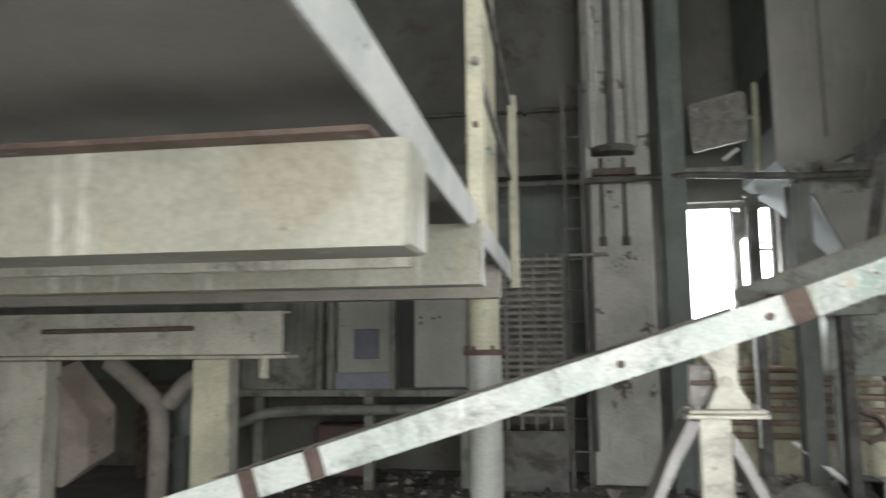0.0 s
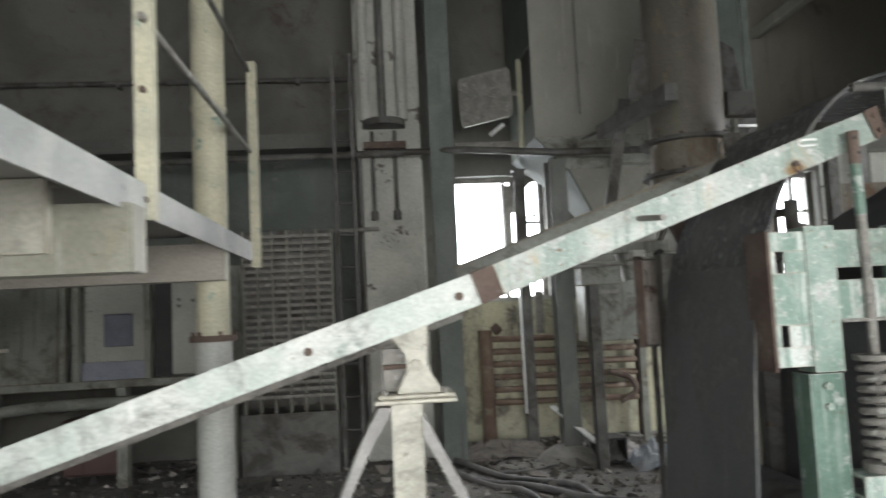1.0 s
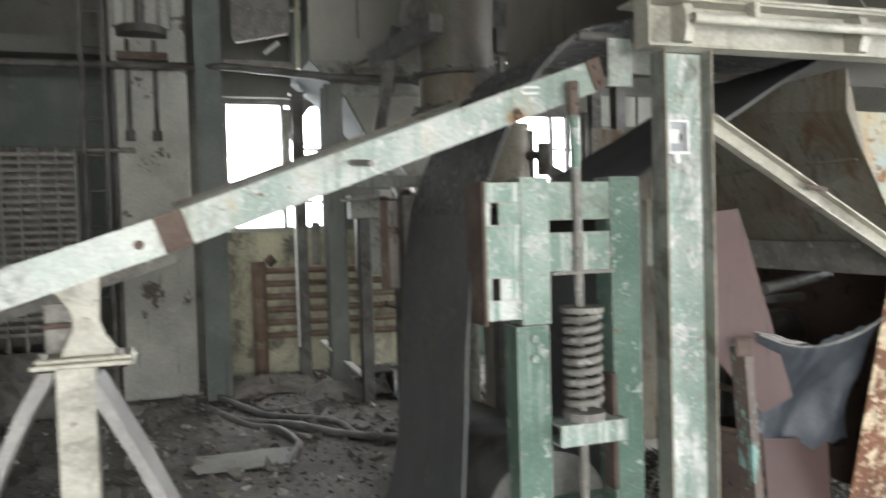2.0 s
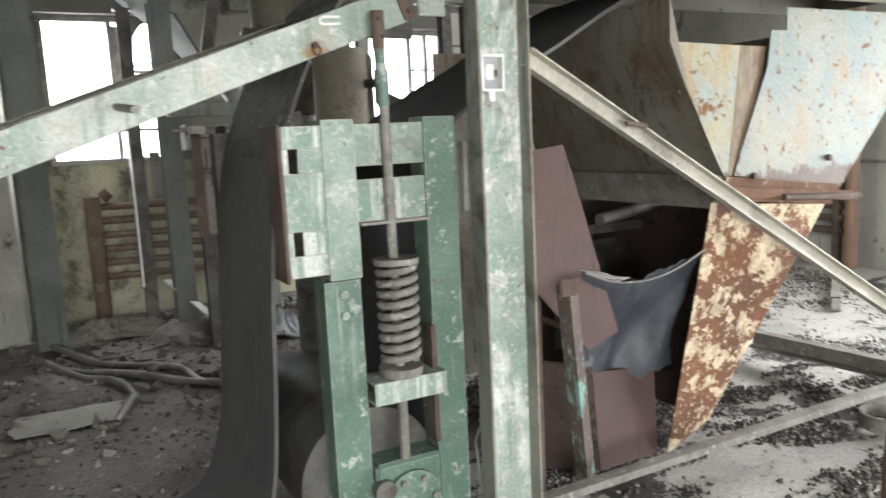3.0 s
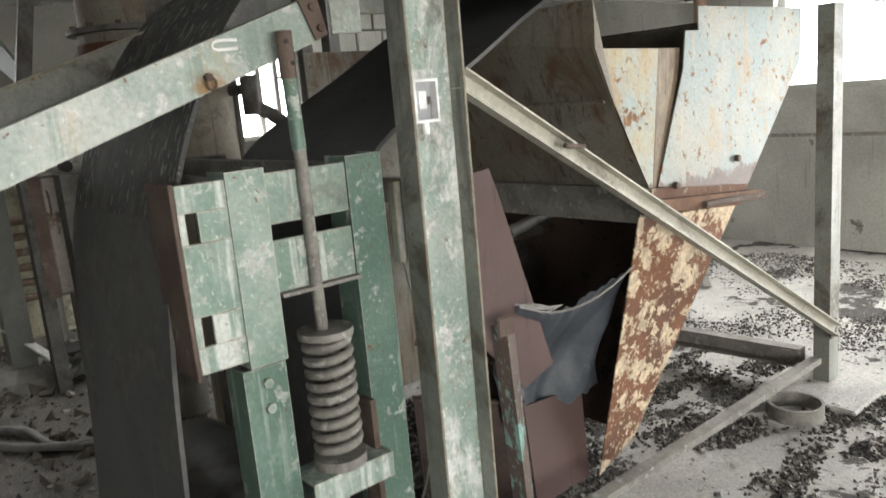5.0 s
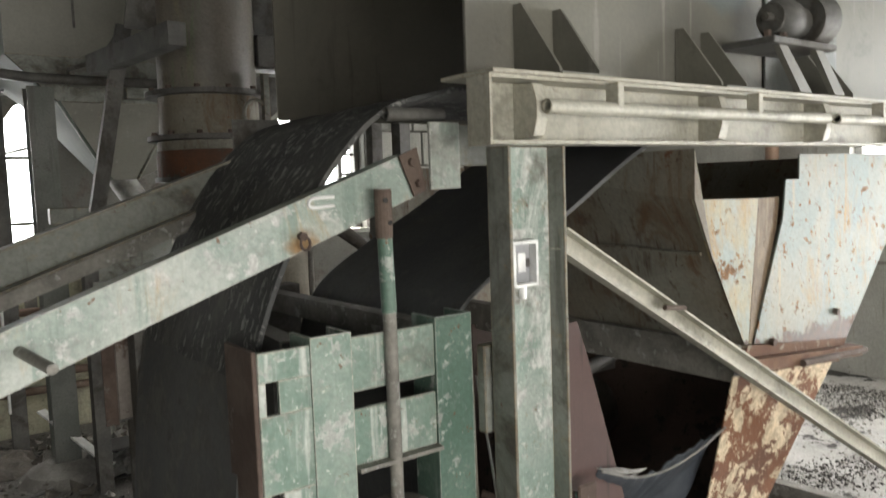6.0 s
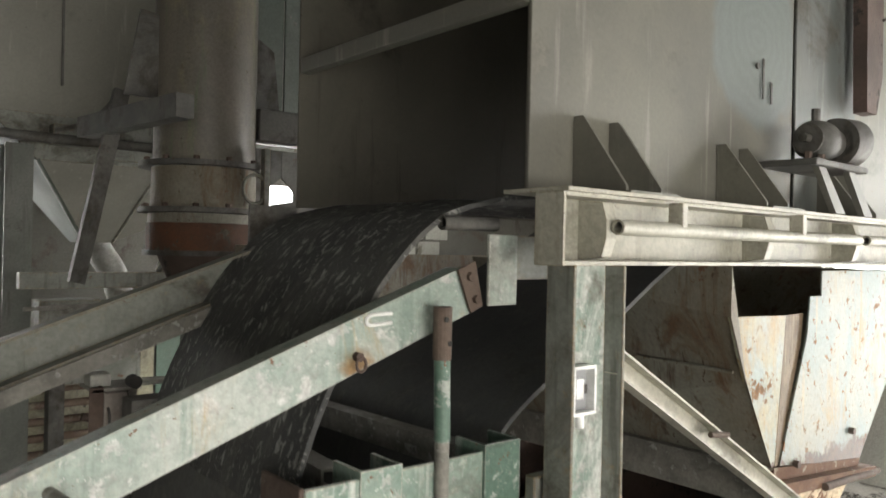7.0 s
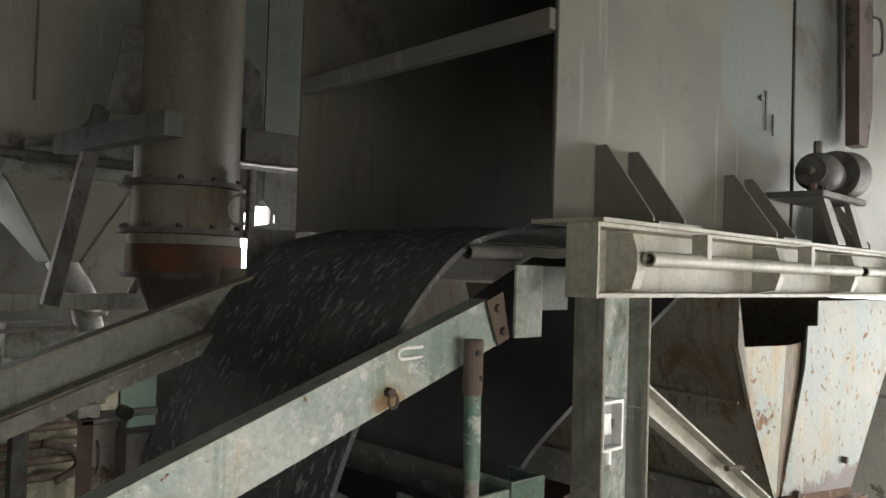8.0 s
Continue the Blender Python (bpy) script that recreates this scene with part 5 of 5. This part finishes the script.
part("front_sheet", box((BX, BY, BZ), (3.9, BY + 0.01, TOP)), bin_paint, bn)
for z0, z1, y0, y1 in ((BZ, 2.98, BY + 0.01, 7.4), (3.48, TOP, BY + 0.01, 7.4), (2.98, 3.48, BY + 0.01, 6.34), (2.98, 3.48, 6.74, 7.4)):
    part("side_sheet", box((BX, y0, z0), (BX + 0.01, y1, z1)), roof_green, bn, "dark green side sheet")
# black sheet behind the hole stands in for the bin's unlit inside
part("opening", box((BX + 0.012, 6.3, 2.96), (BX + 0.02, 6.78, 3.5)), bin_inner_shade, bn, "black sheet for the shade behind the inspection opening")
part("back_sheet", box((BX, 7.4, BZ), (3.9, 7.41, TOP)), grey_green, bn)
part("side_sheet", box((3.89, BY + 0.01, BZ), (3.9, 7.4, TOP)), grey_green, bn)
part("bottom_sheet", plate([(BX, BY, BZ), (2.06, 6.4, 2.42), (3.7, 6.4, 2.42), (3.9, BY, BZ)], 0.006), grey_green, bn)
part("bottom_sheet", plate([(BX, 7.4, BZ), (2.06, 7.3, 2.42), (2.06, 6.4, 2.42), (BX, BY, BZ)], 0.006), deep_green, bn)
part("funnel", plate([(2.06, 6.4, 2.42), (2.41, 6.7, 1.93), (2.59, 6.7, 1.93), (2.80, 6.4, 2.42)], 0.008), bin_paint, bn)
part("funnel", plate([(2.06, 7.3, 2.42), (2.41, 7.0, 1.93), (2.41, 6.7, 1.93), (2.06, 6.4, 2.42)], 0.008), deep_green, bn, "green funnel side darkened for shade")
part("funnel", plate([(2.80, 6.4, 2.42), (2.59, 6.7, 1.93), (2.59, 7.0, 1.93), (3.7, 6.9, 2.42), (3.7, 6.4, 2.42)], 0.008), bin_paint, bn)
part("funnel_edge", tube([(2.80, 6.395, 2.42), (2.59, 6.695, 1.93)], 0.012, 6), grey_green, bn)
part("funnel_edge", tube([(2.06, 6.395, 2.42), (2.41, 6.695, 1.93)], 0.014, 6), roof_green, bn)
part("spout", tube(smooth_line([(2.5, 6.85, 1.95), (2.56, 6.82, 1.84), (2.64, 6.8, 1.7), (2.7, 6.8, 1.48)], 5), 0.09, 16), pale_rag, bn, "white rubber spout", smooth=True)
part("spout_ring", disc((2.70, 6.8, 1.585), "z", 0.11, 0.03, 20), dirty_steel, bn, smooth=True)
part("seam", box((2.155, BY - 0.014, 2.86), (2.167, BY, TOP)), dark_steel, bn)
part("skirt_box", box((2.1, 6.2, 2.5), (2.42, 6.3, 2.62)), grey_green, bn, bevel=0.004)
part("skirt_beam", box((2.45, 6.3, 2.44), (3.9, 6.39, 2.56)), grey_green, bn, bevel=0.004)
part("leg", box((3.82, 7.2, 0), (3.9, 7.3, 2.68)), grey_green, bn)
part("leg", section(i_shape(0.15, 0.16, 0.012), (1.955, 6.42, 0.1), (1.955, 6.42, 2.5), (0, 1, 0)), leg_paint, bn, "grey-green steel leg")
part("leg_foot", tube([(1.955, 6.42, -0.01), (1.955, 6.42, 0.07), (1.955, 6.42, 0.13)], [0.32, 0.24, 0.12], 18), surface("rough_concrete_foot", (0.27, 0.26, 0.24), (0.2, 0.19, 0.175), 0.9, scale=6, bump=0.8), bn, "rough concrete foot")
ht = thing("hatch_door", "thin grey hatch door with rounded corners", "hatch")
part("leaf", plate([(1.26, 6.9, 2.93), (1.68, 6.8, 3.0), (1.70, 6.8, 3.04), (1.69, 6.8, 3.42), (1.66, 6.8, 3.45), (1.24, 6.9, 3.38), (1.22, 6.9, 3.35), (1.23, 6.9, 2.97)], -0.02), dirty_steel, ht, bevel=0.004)
part("hinge", tube([(1.70, 6.79, 3.2), (1.9, 6.7, 3.2)], 0.02, 8), dirty_steel, ht)
part("hinge_post", box((1.74, 6.74, 2.7), (1.80, 6.8, 3.5)), yellow_paint, ht)
part("latch", tube([(1.48, 6.82, 2.83), (1.6, 6.78, 2.92)], 0.018, 8), white_mat, ht)
part("support", box((1.16, 6.86, 2.7), (1.86, 6.94, 2.78)), dirty_steel, ht)
du = thing("flanged_duct", "stained round duct with rusty flanges", "duct")
DX, DY = 2.52, 5.0
part("upper_duct", tube([(DX, DY, 2.3), (DX, DY, TOP)], 0.245, 36), surface("stained_duct_paint", (0.185, 0.165, 0.14), (0.14, 0.13, 0.11), 0.42, chips=(0.1, 0.085, 0.07), chip_amount=0.3, chip_scale=3, streaks=(0.14, 0.17, 0.11), streak_amount=0.5, scale=2.5, drips=(0.21, 0.19, 0.13), drip_amount=0.3, soft=0.12), du, smooth=True)
for z, r in ((2.31, 0.31), (2.09, 0.31), (1.885, 0.285)):
    part("flange", disc((DX, DY, z), "z", r, 0.025, 36), dark_steel, du, smooth=True, bevel=0.004)
part("valve_body", tube([(DX, DY, 2.08), (DX, DY, 2.32)], 0.25, 36), rusty_wall, du, smooth=True)
part("green_band", tube([(DX, DY, 2.03), (DX, DY, 2.075)], 0.262, 36), rusty_wall, du, smooth=True)
part("rust_ring", tube([(DX, DY, 1.89), (DX, DY, 2.028)], 0.27, 36), surface("orange_rust_band", (0.14, 0.058, 0.03), (0.09, 0.048, 0.032), 0.8, chips=(0.12, 0.11, 0.085), chip_amount=0.36, chip_scale=6, scale=4, drips=(0.1, 0.075, 0.055), drip_amount=0.4, bump=0.5), du, "orange-rust ring", smooth=True)
part("cone", tube([(DX, DY, 1.6), (DX, DY, 1.88)], [0.1, 0.22], 28), oxide_dirty, du, smooth=True)
part("lower_pipe", tube([(DX, DY, 0.0), (DX, DY, 1.62)], 0.1, 20), grey_green, du, smooth=True)
for k in range(12):
    a = 2 * math.pi * k / 12
    for z in (2.33, 2.11):
        part("bolt", bolt_head((DX + 0.285 * math.cos(a), DY + 0.285 * math.sin(a), z), "z", 0.014, 0.02), rust_brown, du)
part("handwheel", tube([(2.66 + 0.06 * math.cos(a), 4.73, 2.2 + 0.07 * math.sin(a)) for a in (2 * math.pi * k / 18 for k in range(19))], 0.009, 6), grey_green, du, smooth=True)
part("clamp_bar", box((2.70, 4.71, 2.07), (2.73, 4.75, 2.4)), grey_green, du)
for pts in ([(2.12, 5.0, 2.62), (2.28, 5.0, 2.62), (2.28, 5.0, 3.02), (2.19, 5.0, 3.03)], [(2.76, 5.0, 2.62), (2.92, 5.0, 2.62), (2.88, 5.0, 2.95), (2.80, 5.0, 3.0), (2.76, 5.0, 3.0)]):
    part("fin", plate(pts, 0.015), dark_steel, du)
gs = thing("duct_gantry", "dull grey steel gantry round the duct", "steel frame")
part("bracket", section([(-0.04, -0.05), (0.04, -0.05), (0.04, 0.05), (-0.04, 0.05)], (2.07, 5.42, 2.5), (2.19, 4.42, 2.5)), dark_steel, gs, bevel=0.004)
part("bracket", box((2.74, 4.85, 2.46), (3.05, 4.95, 2.62)), dark_steel, gs, bevel=0.004)
part("cable", tube(smooth_line([(1.98, 5.6, 2.5), (2.08, 5.4, 2.53), (2.13, 5.25, 2.6), (2.16, 5.2, 2.66)], 5), 0.012, 6), dark_steel, gs, smooth=True)
part("cross_beam", box((2.6, 5.32, 2.36), (3.9, 5.4, 2.48)), dark_steel, gs)
part("diagonal", section(c_shape(0.07, 0.05, 0.006), (2.14, 5.2, 2.68), (1.95, 5.2, 1.74), (0, 1, 0)), dark_steel, gs)
part("low_beam", box((1.9, 6.0, 1.66), (2.74, 6.07, 1.752)), grey_green, gs, bevel=0.003)
part("low_box", box((1.98, 5.9, 1.42), (2.3, 6.1, 1.6)), grey_green, gs, bevel=0.006)
part("low_rail", tube([(1.9, 5.88, 1.56), (2.32, 5.88, 1.57)], 0.012, 8), dirty_steel, gs, smooth=True)
part("short_strut", section(c_shape(0.03, 0.05, 0.005), (2.66, 6.03, 1.75), (2.74, 6.03, 1.9)), grey_green, gs)
part("low_leg", box((2.05, 5.95, 0), (2.13, 6.05, 1.42)), dark_steel, gs)
part("hanger", box((3.9, 5.3, 0), (3.98, 5.4, 2.5)), dark_steel, gs)
# plates added to mask the bright window down to a pointed patch
part("gusset_plate", prism([(2.993, 2.159), (3.132, 2.183), (3.13, 2.231), (3.055, 2.313), (3.055, 2.46), (3.42, 2.46), (3.42, 2.1), (2.996, 2.1)], "y", 5.2, 5.212), dark_steel, gs)
part("gusset_plate", prism([(2.75, 2.46), (3.051, 2.46), (3.051, 2.313), (2.939, 2.223), (2.942, 2.1), (2.75, 2.1)], "y", 5.2, 5.212), dark_steel, gs)
gc = thing("green_casing", "dark green sheet steel casing", "casing")
part("panel", box((3.0, 5.62, 2.72), (3.27, 5.64, TOP)), roof_green, gc)
part("panel", box((3.28, 5.61, 2.62), (3.9, 5.63, TOP)), roof_green, gc)
part("shelf", box((3.0, 5.5, 2.55), (3.9, 5.64, 2.66)), dark_steel, gc)
part("post", box((3.82, 5.52, 0), (3.9, 5.6, 2.55)), dark_steel, gc)

# ---- clutter on the floor by the north wall ----
pipe_brown = surface("dusty_rusty_pipe", (0.15, 0.1, 0.075), (0.2, 0.15, 0.115), 0.8, chips=(0.3, 0.26, 0.21), chip_amount=0.35, chip_scale=10, scale=6, bump=0.4)
reg = thing("pipe_register", "row of rusty heating pipes under the window", "radiator", "pipe registers")
for k in range(6):
    part("pipe", tube([(1.46, 7.42, 0.38 + 0.12 * k), (2.98, 7.42, 0.36 + 0.12 * k)], 0.03, 12), pipe_brown, reg, smooth=True)
part("header", tube([(1.42, 7.40, 0.03), (1.42, 7.40, 1.07)], 0.065, 14), pipe_brown, reg, smooth=True)
part("valve", tube([(1.5, 7.4, 1.05), (1.56, 7.4, 1.1)], 0.05, 10), rust_brown, reg, smooth=True)
part("header", tube([(2.92, 7.42, 0), (2.92, 7.42, 0.95)], 0.04, 12), rust_brown, reg, smooth=True)
part("return_bend", tube(smooth_line([(2.6, 7.38, 0.62), (2.8, 7.38, 0.55), (2.85, 7.38, 0.42), (2.7, 7.38, 0.33)], 5), 0.03, 10), rust_brown, reg, smooth=True)
th = thing("slim_post", "slim dark steel post by the window", "post")
part("shaft", section(i_shape(0.1, 0.1, 0.01), (1.79, 7.2, 0), (1.79, 7.2, 2.56), (0, 1, 0)), dark_steel, th)
# white strip puts the daylight on the post's left edge into colour
part("edge_strip", box((1.728, 7.14, 0.3), (1.742, 7.2, 1.6)), white_mat, th, "white strip standing in for the lit edge")
part("cap", box((1.72, 7.15, 2.56), (1.86, 7.25, 2.58)), dark_steel, th)
part("open_sash", box((1.9, 7.3, 1.02), (1.98, 7.33, 1.42)), dirty_steel, th)
part("sash_arm", tube([(1.82, 7.22, 1.35), (1.94, 7.31, 1.38)], 0.01, 6), dirty_steel, th)
gp = thing("grey_locker", "dull grey-green steel locker panel", "locker")
part("body", box((2.30, 7.0, 0.93), (2.9, 7.3, 1.5)), grey_green, gp, bevel=0.006)
part("leg", box((2.34, 7.05, 0), (2.4, 7.1, 0.93)), grey_green, gp)
part("leg", box((2.8, 7.05, 0), (2.86, 7.1, 0.93)), grey_green, gp)
part("rail", box((2.30, 6.97, 1.36), (2.62, 7.0, 1.4)), dirty_steel, gp)
faded = surface("faded_pink_grey", (0.3, 0.265, 0.24), (0.23, 0.205, 0.185), 0.7, chips=(0.15, 0.1, 0.075), chip_amount=0.3, chip_scale=7, scale=4, soft=0.06)
lk = thing("narrow_cabinet", "narrow faded pink-grey switch box on a rusty stand", "cabinet")
door_n = part("door", box((1.694, 3.735, 1.07), (1.766, 3.75, 1.475)), faded, lk, bevel=0.004)
part("handle", tube(smooth_line([(1.706, 3.73, 1.43), (1.706, 3.715, 1.41), (1.706, 3.715, 1.36), (1.706, 3.73, 1.34)], 4), 0.004, 6), dark_steel, door_n, smooth=True)
part("body", box((1.69, 3.75, 1.06), (1.79, 3.85, 1.48)), dark_steel, lk)
part("frame", section(l_shape(0.04, 0.045, 0.006), (1.69, 3.72, 1.06), (1.69, 3.72, 1.495), (0, 1, 0)), rust_brown, lk, "rusty angle post")
part("frame", box((1.77, 3.73, 1.06), (1.79, 3.75, 1.49)), dirty_steel, lk)
part("leg", tube([(1.75, 3.8, 0), (1.75, 3.8, 1.06)], 0.016, 8), dark_steel, lk)
part("top", box((1.66, 3.72, 1.48), (1.8, 3.86, 1.49)), dirty_steel, lk)
part("knob", disc((1.776, 3.72, 1.505), "y", 0.02, 0.04, 14), pitch_dark, lk)
part("lever", tube([(1.79, 3.74, 1.5), (1.88, 3.74, 1.497)], 0.012, 8), pale_wall, lk)
papers = thing("paper_box", "small pale box lying on the switch box", "box")
part("box", box((1.66, 3.75, 1.4905), (1.72, 3.82, 1.53)), pale_wall, papers, bevel=0.004)

# upright pipe behind the tension frame
tan = surface("tan_pipe_paint", (0.33, 0.3, 0.24), (0.27, 0.245, 0.2), 0.6, streaks=(0.2, 0.17, 0.13), streak_amount=0.4, scale=3, bump=0.1, grime=(0.16, 0.14, 0.11), grime_amount=0.3)
up = thing("upright_pipe", "tan painted upright pipe with a dark valve", "pipe")
part("pipe", tube([(2.6, 4.45, 0), (2.6, 4.45, 1.93)], 0.15, 28), tan, up, smooth=True)
part("conduit", tube([(2.765, 4.42, 0), (2.765, 4.42, 1.9)], 0.015, 10), dirty_steel, up, smooth=True)
part("valve_body", tube([(2.735, 4.2, 1.8), (2.735, 4.2, 1.62)], 0.04, 16), dark_steel, up, "dark valve body", smooth=True, bevel=0.004)
part("valve_neck", tube([(2.7, 4.36, 1.74), (2.735, 4.22, 1.74)], 0.025, 10), dark_steel, up, smooth=True)
part("branch", tube([(2.74, 4.2, 1.66), (2.82, 4.2, 1.622), (3.02, 4.2, 1.48), (3.1, 4.2, 1.2), (3.1, 4.2, 0.0)], 0.032, 12), dark_steel, up, smooth=True)
hose_dark = surface("dark_dusty_hose", (0.1, 0.098, 0.095), (0.19, 0.185, 0.175), 0.5, scale=5, bump=0.2)
for i, pts in enumerate(([(1.0, 6.66), (1.2, 6.1), (1.34, 5.84), (1.72, 5.47), (1.82, 5.09), (2.15, 4.75), (2.6, 4.6)], [(0.92, 6.15), (1.15, 5.8), (1.45, 5.5), (1.7, 5.2), (1.95, 4.95), (2.3, 4.85)], [(0.9, 6.3), (1.15, 5.7), (1.34, 5.39), (1.42, 5.1), (1.38, 4.9), (1.29, 4.65)], [(1.25, 6.0), (1.5, 6.05), (1.85, 6.2), (2.2, 6.4)])):
    th = thing("cable", "dusty grey cable lying on the floor", "cable", "cables on the floor")
    part("sheath", tube(smooth_line([(x, y, 0.025 + 0.012 * math.sin(3 * k + i)) for k, (x, y) in enumerate(pts)], 8), 0.024 if i != 3 else 0.012, 10), hose_dark, th, smooth=True)


def crumpled(name, label, category, centre, size, material, seed):
    """A crumpled heap of sheet lying on the floor."""
    n = 22
    rows = []
    for i in range(n):
        row = []
        for j in range(n):
            u, v = i / (n - 1) * 2 - 1, j / (n - 1) * 2 - 1
            h = max(0.0, 1 - (u * u + v * v) * 0.75)
            p = Vector((u * 2.1 + seed, v * 2.1, seed * 0.7))
            f = noise.fractal(p, 0.8, 2.0, 4)
            row.append((centre[0] + size[0] * (u + 0.12 * f), centre[1] + size[1] * (v + 0.12 * noise.noise(p * 1.7)), 0.015 + size[2] * h * (0.55 + 0.7 * abs(f))))
        rows.append(row)
    th = thing(name, label, category)
    part("sheet", sheet(rows, 0.006), material, th)
    return th


crumpled("plastic_sheet", "crumpled pale plastic sheet on the floor", "plastic sheet", (2.25, 6.45), (0.3, 0.35, 0.17), pale_rag, 3.0)
crumpled("blue_sack", "dirty light blue sack on the floor", "sack", (2.5, 6.0), (0.2, 0.2, 0.22), blue_bag, 7.0)
crumpled("rubble_heap", "heap of broken brown plaster on the floor", "rubble", (1.45, 6.9), (0.35, 0.35, 0.12), surface("brown_rubble", (0.19, 0.17, 0.148), (0.13, 0.118, 0.105), 0.95, scale=8, bump=1.0), 11.0)
crumpled("plaster_patch", "flat spill of pale plaster on the floor", "plaster", (1.08, 4.88), (0.27, 0.17, 0.02), pale_wall, 5.0)
# black all over, to put the shade of its opening into the colour
crate = thing("open_crate", "small open crate blackened for its shaded opening, lying in the rubbish", "crate")
for nm, a, b in (("bottom", (2.1, 6.1, 0.02), (2.32, 6.35, 0.035)), ("top", (2.1, 6.1, 0.2), (2.32, 6.35, 0.215)), ("side", (2.1, 6.1, 0.035), (2.115, 6.35, 0.2)), ("side", (2.305, 6.1, 0.035), (2.32, 6.35, 0.2)), ("back", (2.115, 6.335, 0.035), (2.305, 6.35, 0.2))):
    part(nm, box(a, b), pitch_dark, crate, bevel=0.003)
sl = thing("wooden_lath", "white wooden lath leaning in the rubbish", "wood")
part("lath", section([(-0.03, 0), (0.03, 0), (0.03, 0.012), (-0.03, 0.012)], (1.85, 6.6, 0.42), (2.15, 6.1, 0.12)), white_mat, sl)


def litter(name, label, n, area, sizes, material, seed, keep=lambda x, y: True):
    """Loose grit and chips strewn over a stretch of floor."""
    rnd = random.Random(seed)
    verts, faces = [], []
    x0, x1, y0, y1 = area
    shape = [(1, 1, 1), (-1, -1, 1), (-1, 1, -1), (1, -1, -1)]
    while len(faces) < n * 4:
        x, y = rnd.uniform(x0, x1), rnd.uniform(y0, y1)
        if not keep(x, y):
            continue
        s = sizes[0] + (sizes[1] - sizes[0]) * rnd.random() ** 3
        z = 0.025 * noise.fractal(Vector((x, y, 0)) * 1.3, 1.0, 2.0, 4) - 0.01
        k = len(verts)
        rot = Euler((rnd.uniform(0, 6.3), rnd.uniform(0, 6.3), rnd.uniform(0, 6.3))).to_matrix()
        for p in shape:
            q = rot @ Vector((p[0] * s * rnd.uniform(0.5, 1.1), p[1] * s * rnd.uniform(0.5, 1.1), p[2] * s * 0.6))
            verts.append((x + q.x, y + q.y, z + s * 0.35 + q.z))
        faces += [(k, k + 1, k + 2), (k, k + 3, k + 1), (k, k + 2, k + 3), (k + 1, k + 3, k + 2)]
    me = bpy.data.meshes.new(name)
    me.from_pydata(verts, [], faces)
    me.materials.append(material)
    return tagged(new(name, me), label, "debris", kind="stuff")


def patchy(x, y):
    """Thick in some stretches, thin in others."""
    return noise.fractal(Vector((x * 0.9, y * 1.4, 4.0)), 1.0, 2.0, 3) + 0.35 * noise.noise(Vector((x * 31, y * 31, 0))) > 0.05


grit_pale = surface("pale_grit", (0.45, 0.43, 0.39), (0.3, 0.285, 0.26), 0.9, scale=20)
litter("gravel", "dark grit and coal crumbs strewn on the floor", 52000, (2.3, 7.6, 1.2, 5.5), (0.003, 0.010), gravel_mat, 1, patchy)
litter("gravel", "dark grit and coal crumbs strewn on the floor", 16000, (-3.0, 3.2, 3.6, 7.5), (0.004, 0.018), gravel_mat, 2)
litter("plaster_crumbs", "pale crumbs of plaster on the floor", 3500, (2.3, 7.6, 1.2, 5.5), (0.003, 0.013), grit_pale, 3)
litter("plaster_crumbs", "pale crumbs of plaster on the floor", 1500, (-2.5, 3.2, 3.6, 7.5), (0.005, 0.03), grit_pale, 4)
litter("rubble", "lumps of broken plaster and slag on the floor", 700, (0.2, 3.2, 4.2, 7.4), (0.015, 0.06), surface("grey_brown_rubble", (0.2, 0.18, 0.155), (0.12, 0.108, 0.095), 0.95, chips=(0.34, 0.32, 0.28), chip_amount=0.35, chip_scale=6, scale=8, bump=1.0), 5)
litter("rubble", "lumps of broken plaster and slag on the floor", 500, (-3.5, 0.2, 4.2, 7.4), (0.015, 0.06), gravel_mat, 6)
litter("slag_crumbs", "crumbs of slag on the floor by the posts", 26000, (2.6, 5.2, 1.3, 3.4), (0.004, 0.014), gravel_mat, 7, lambda x, y: noise.fractal(Vector((x * 1.6, y * 3.0, 9.0)), 1.0, 2.0, 3) + 0.4 * noise.noise(Vector((x * 37, y * 37, 3))) > 0.12)
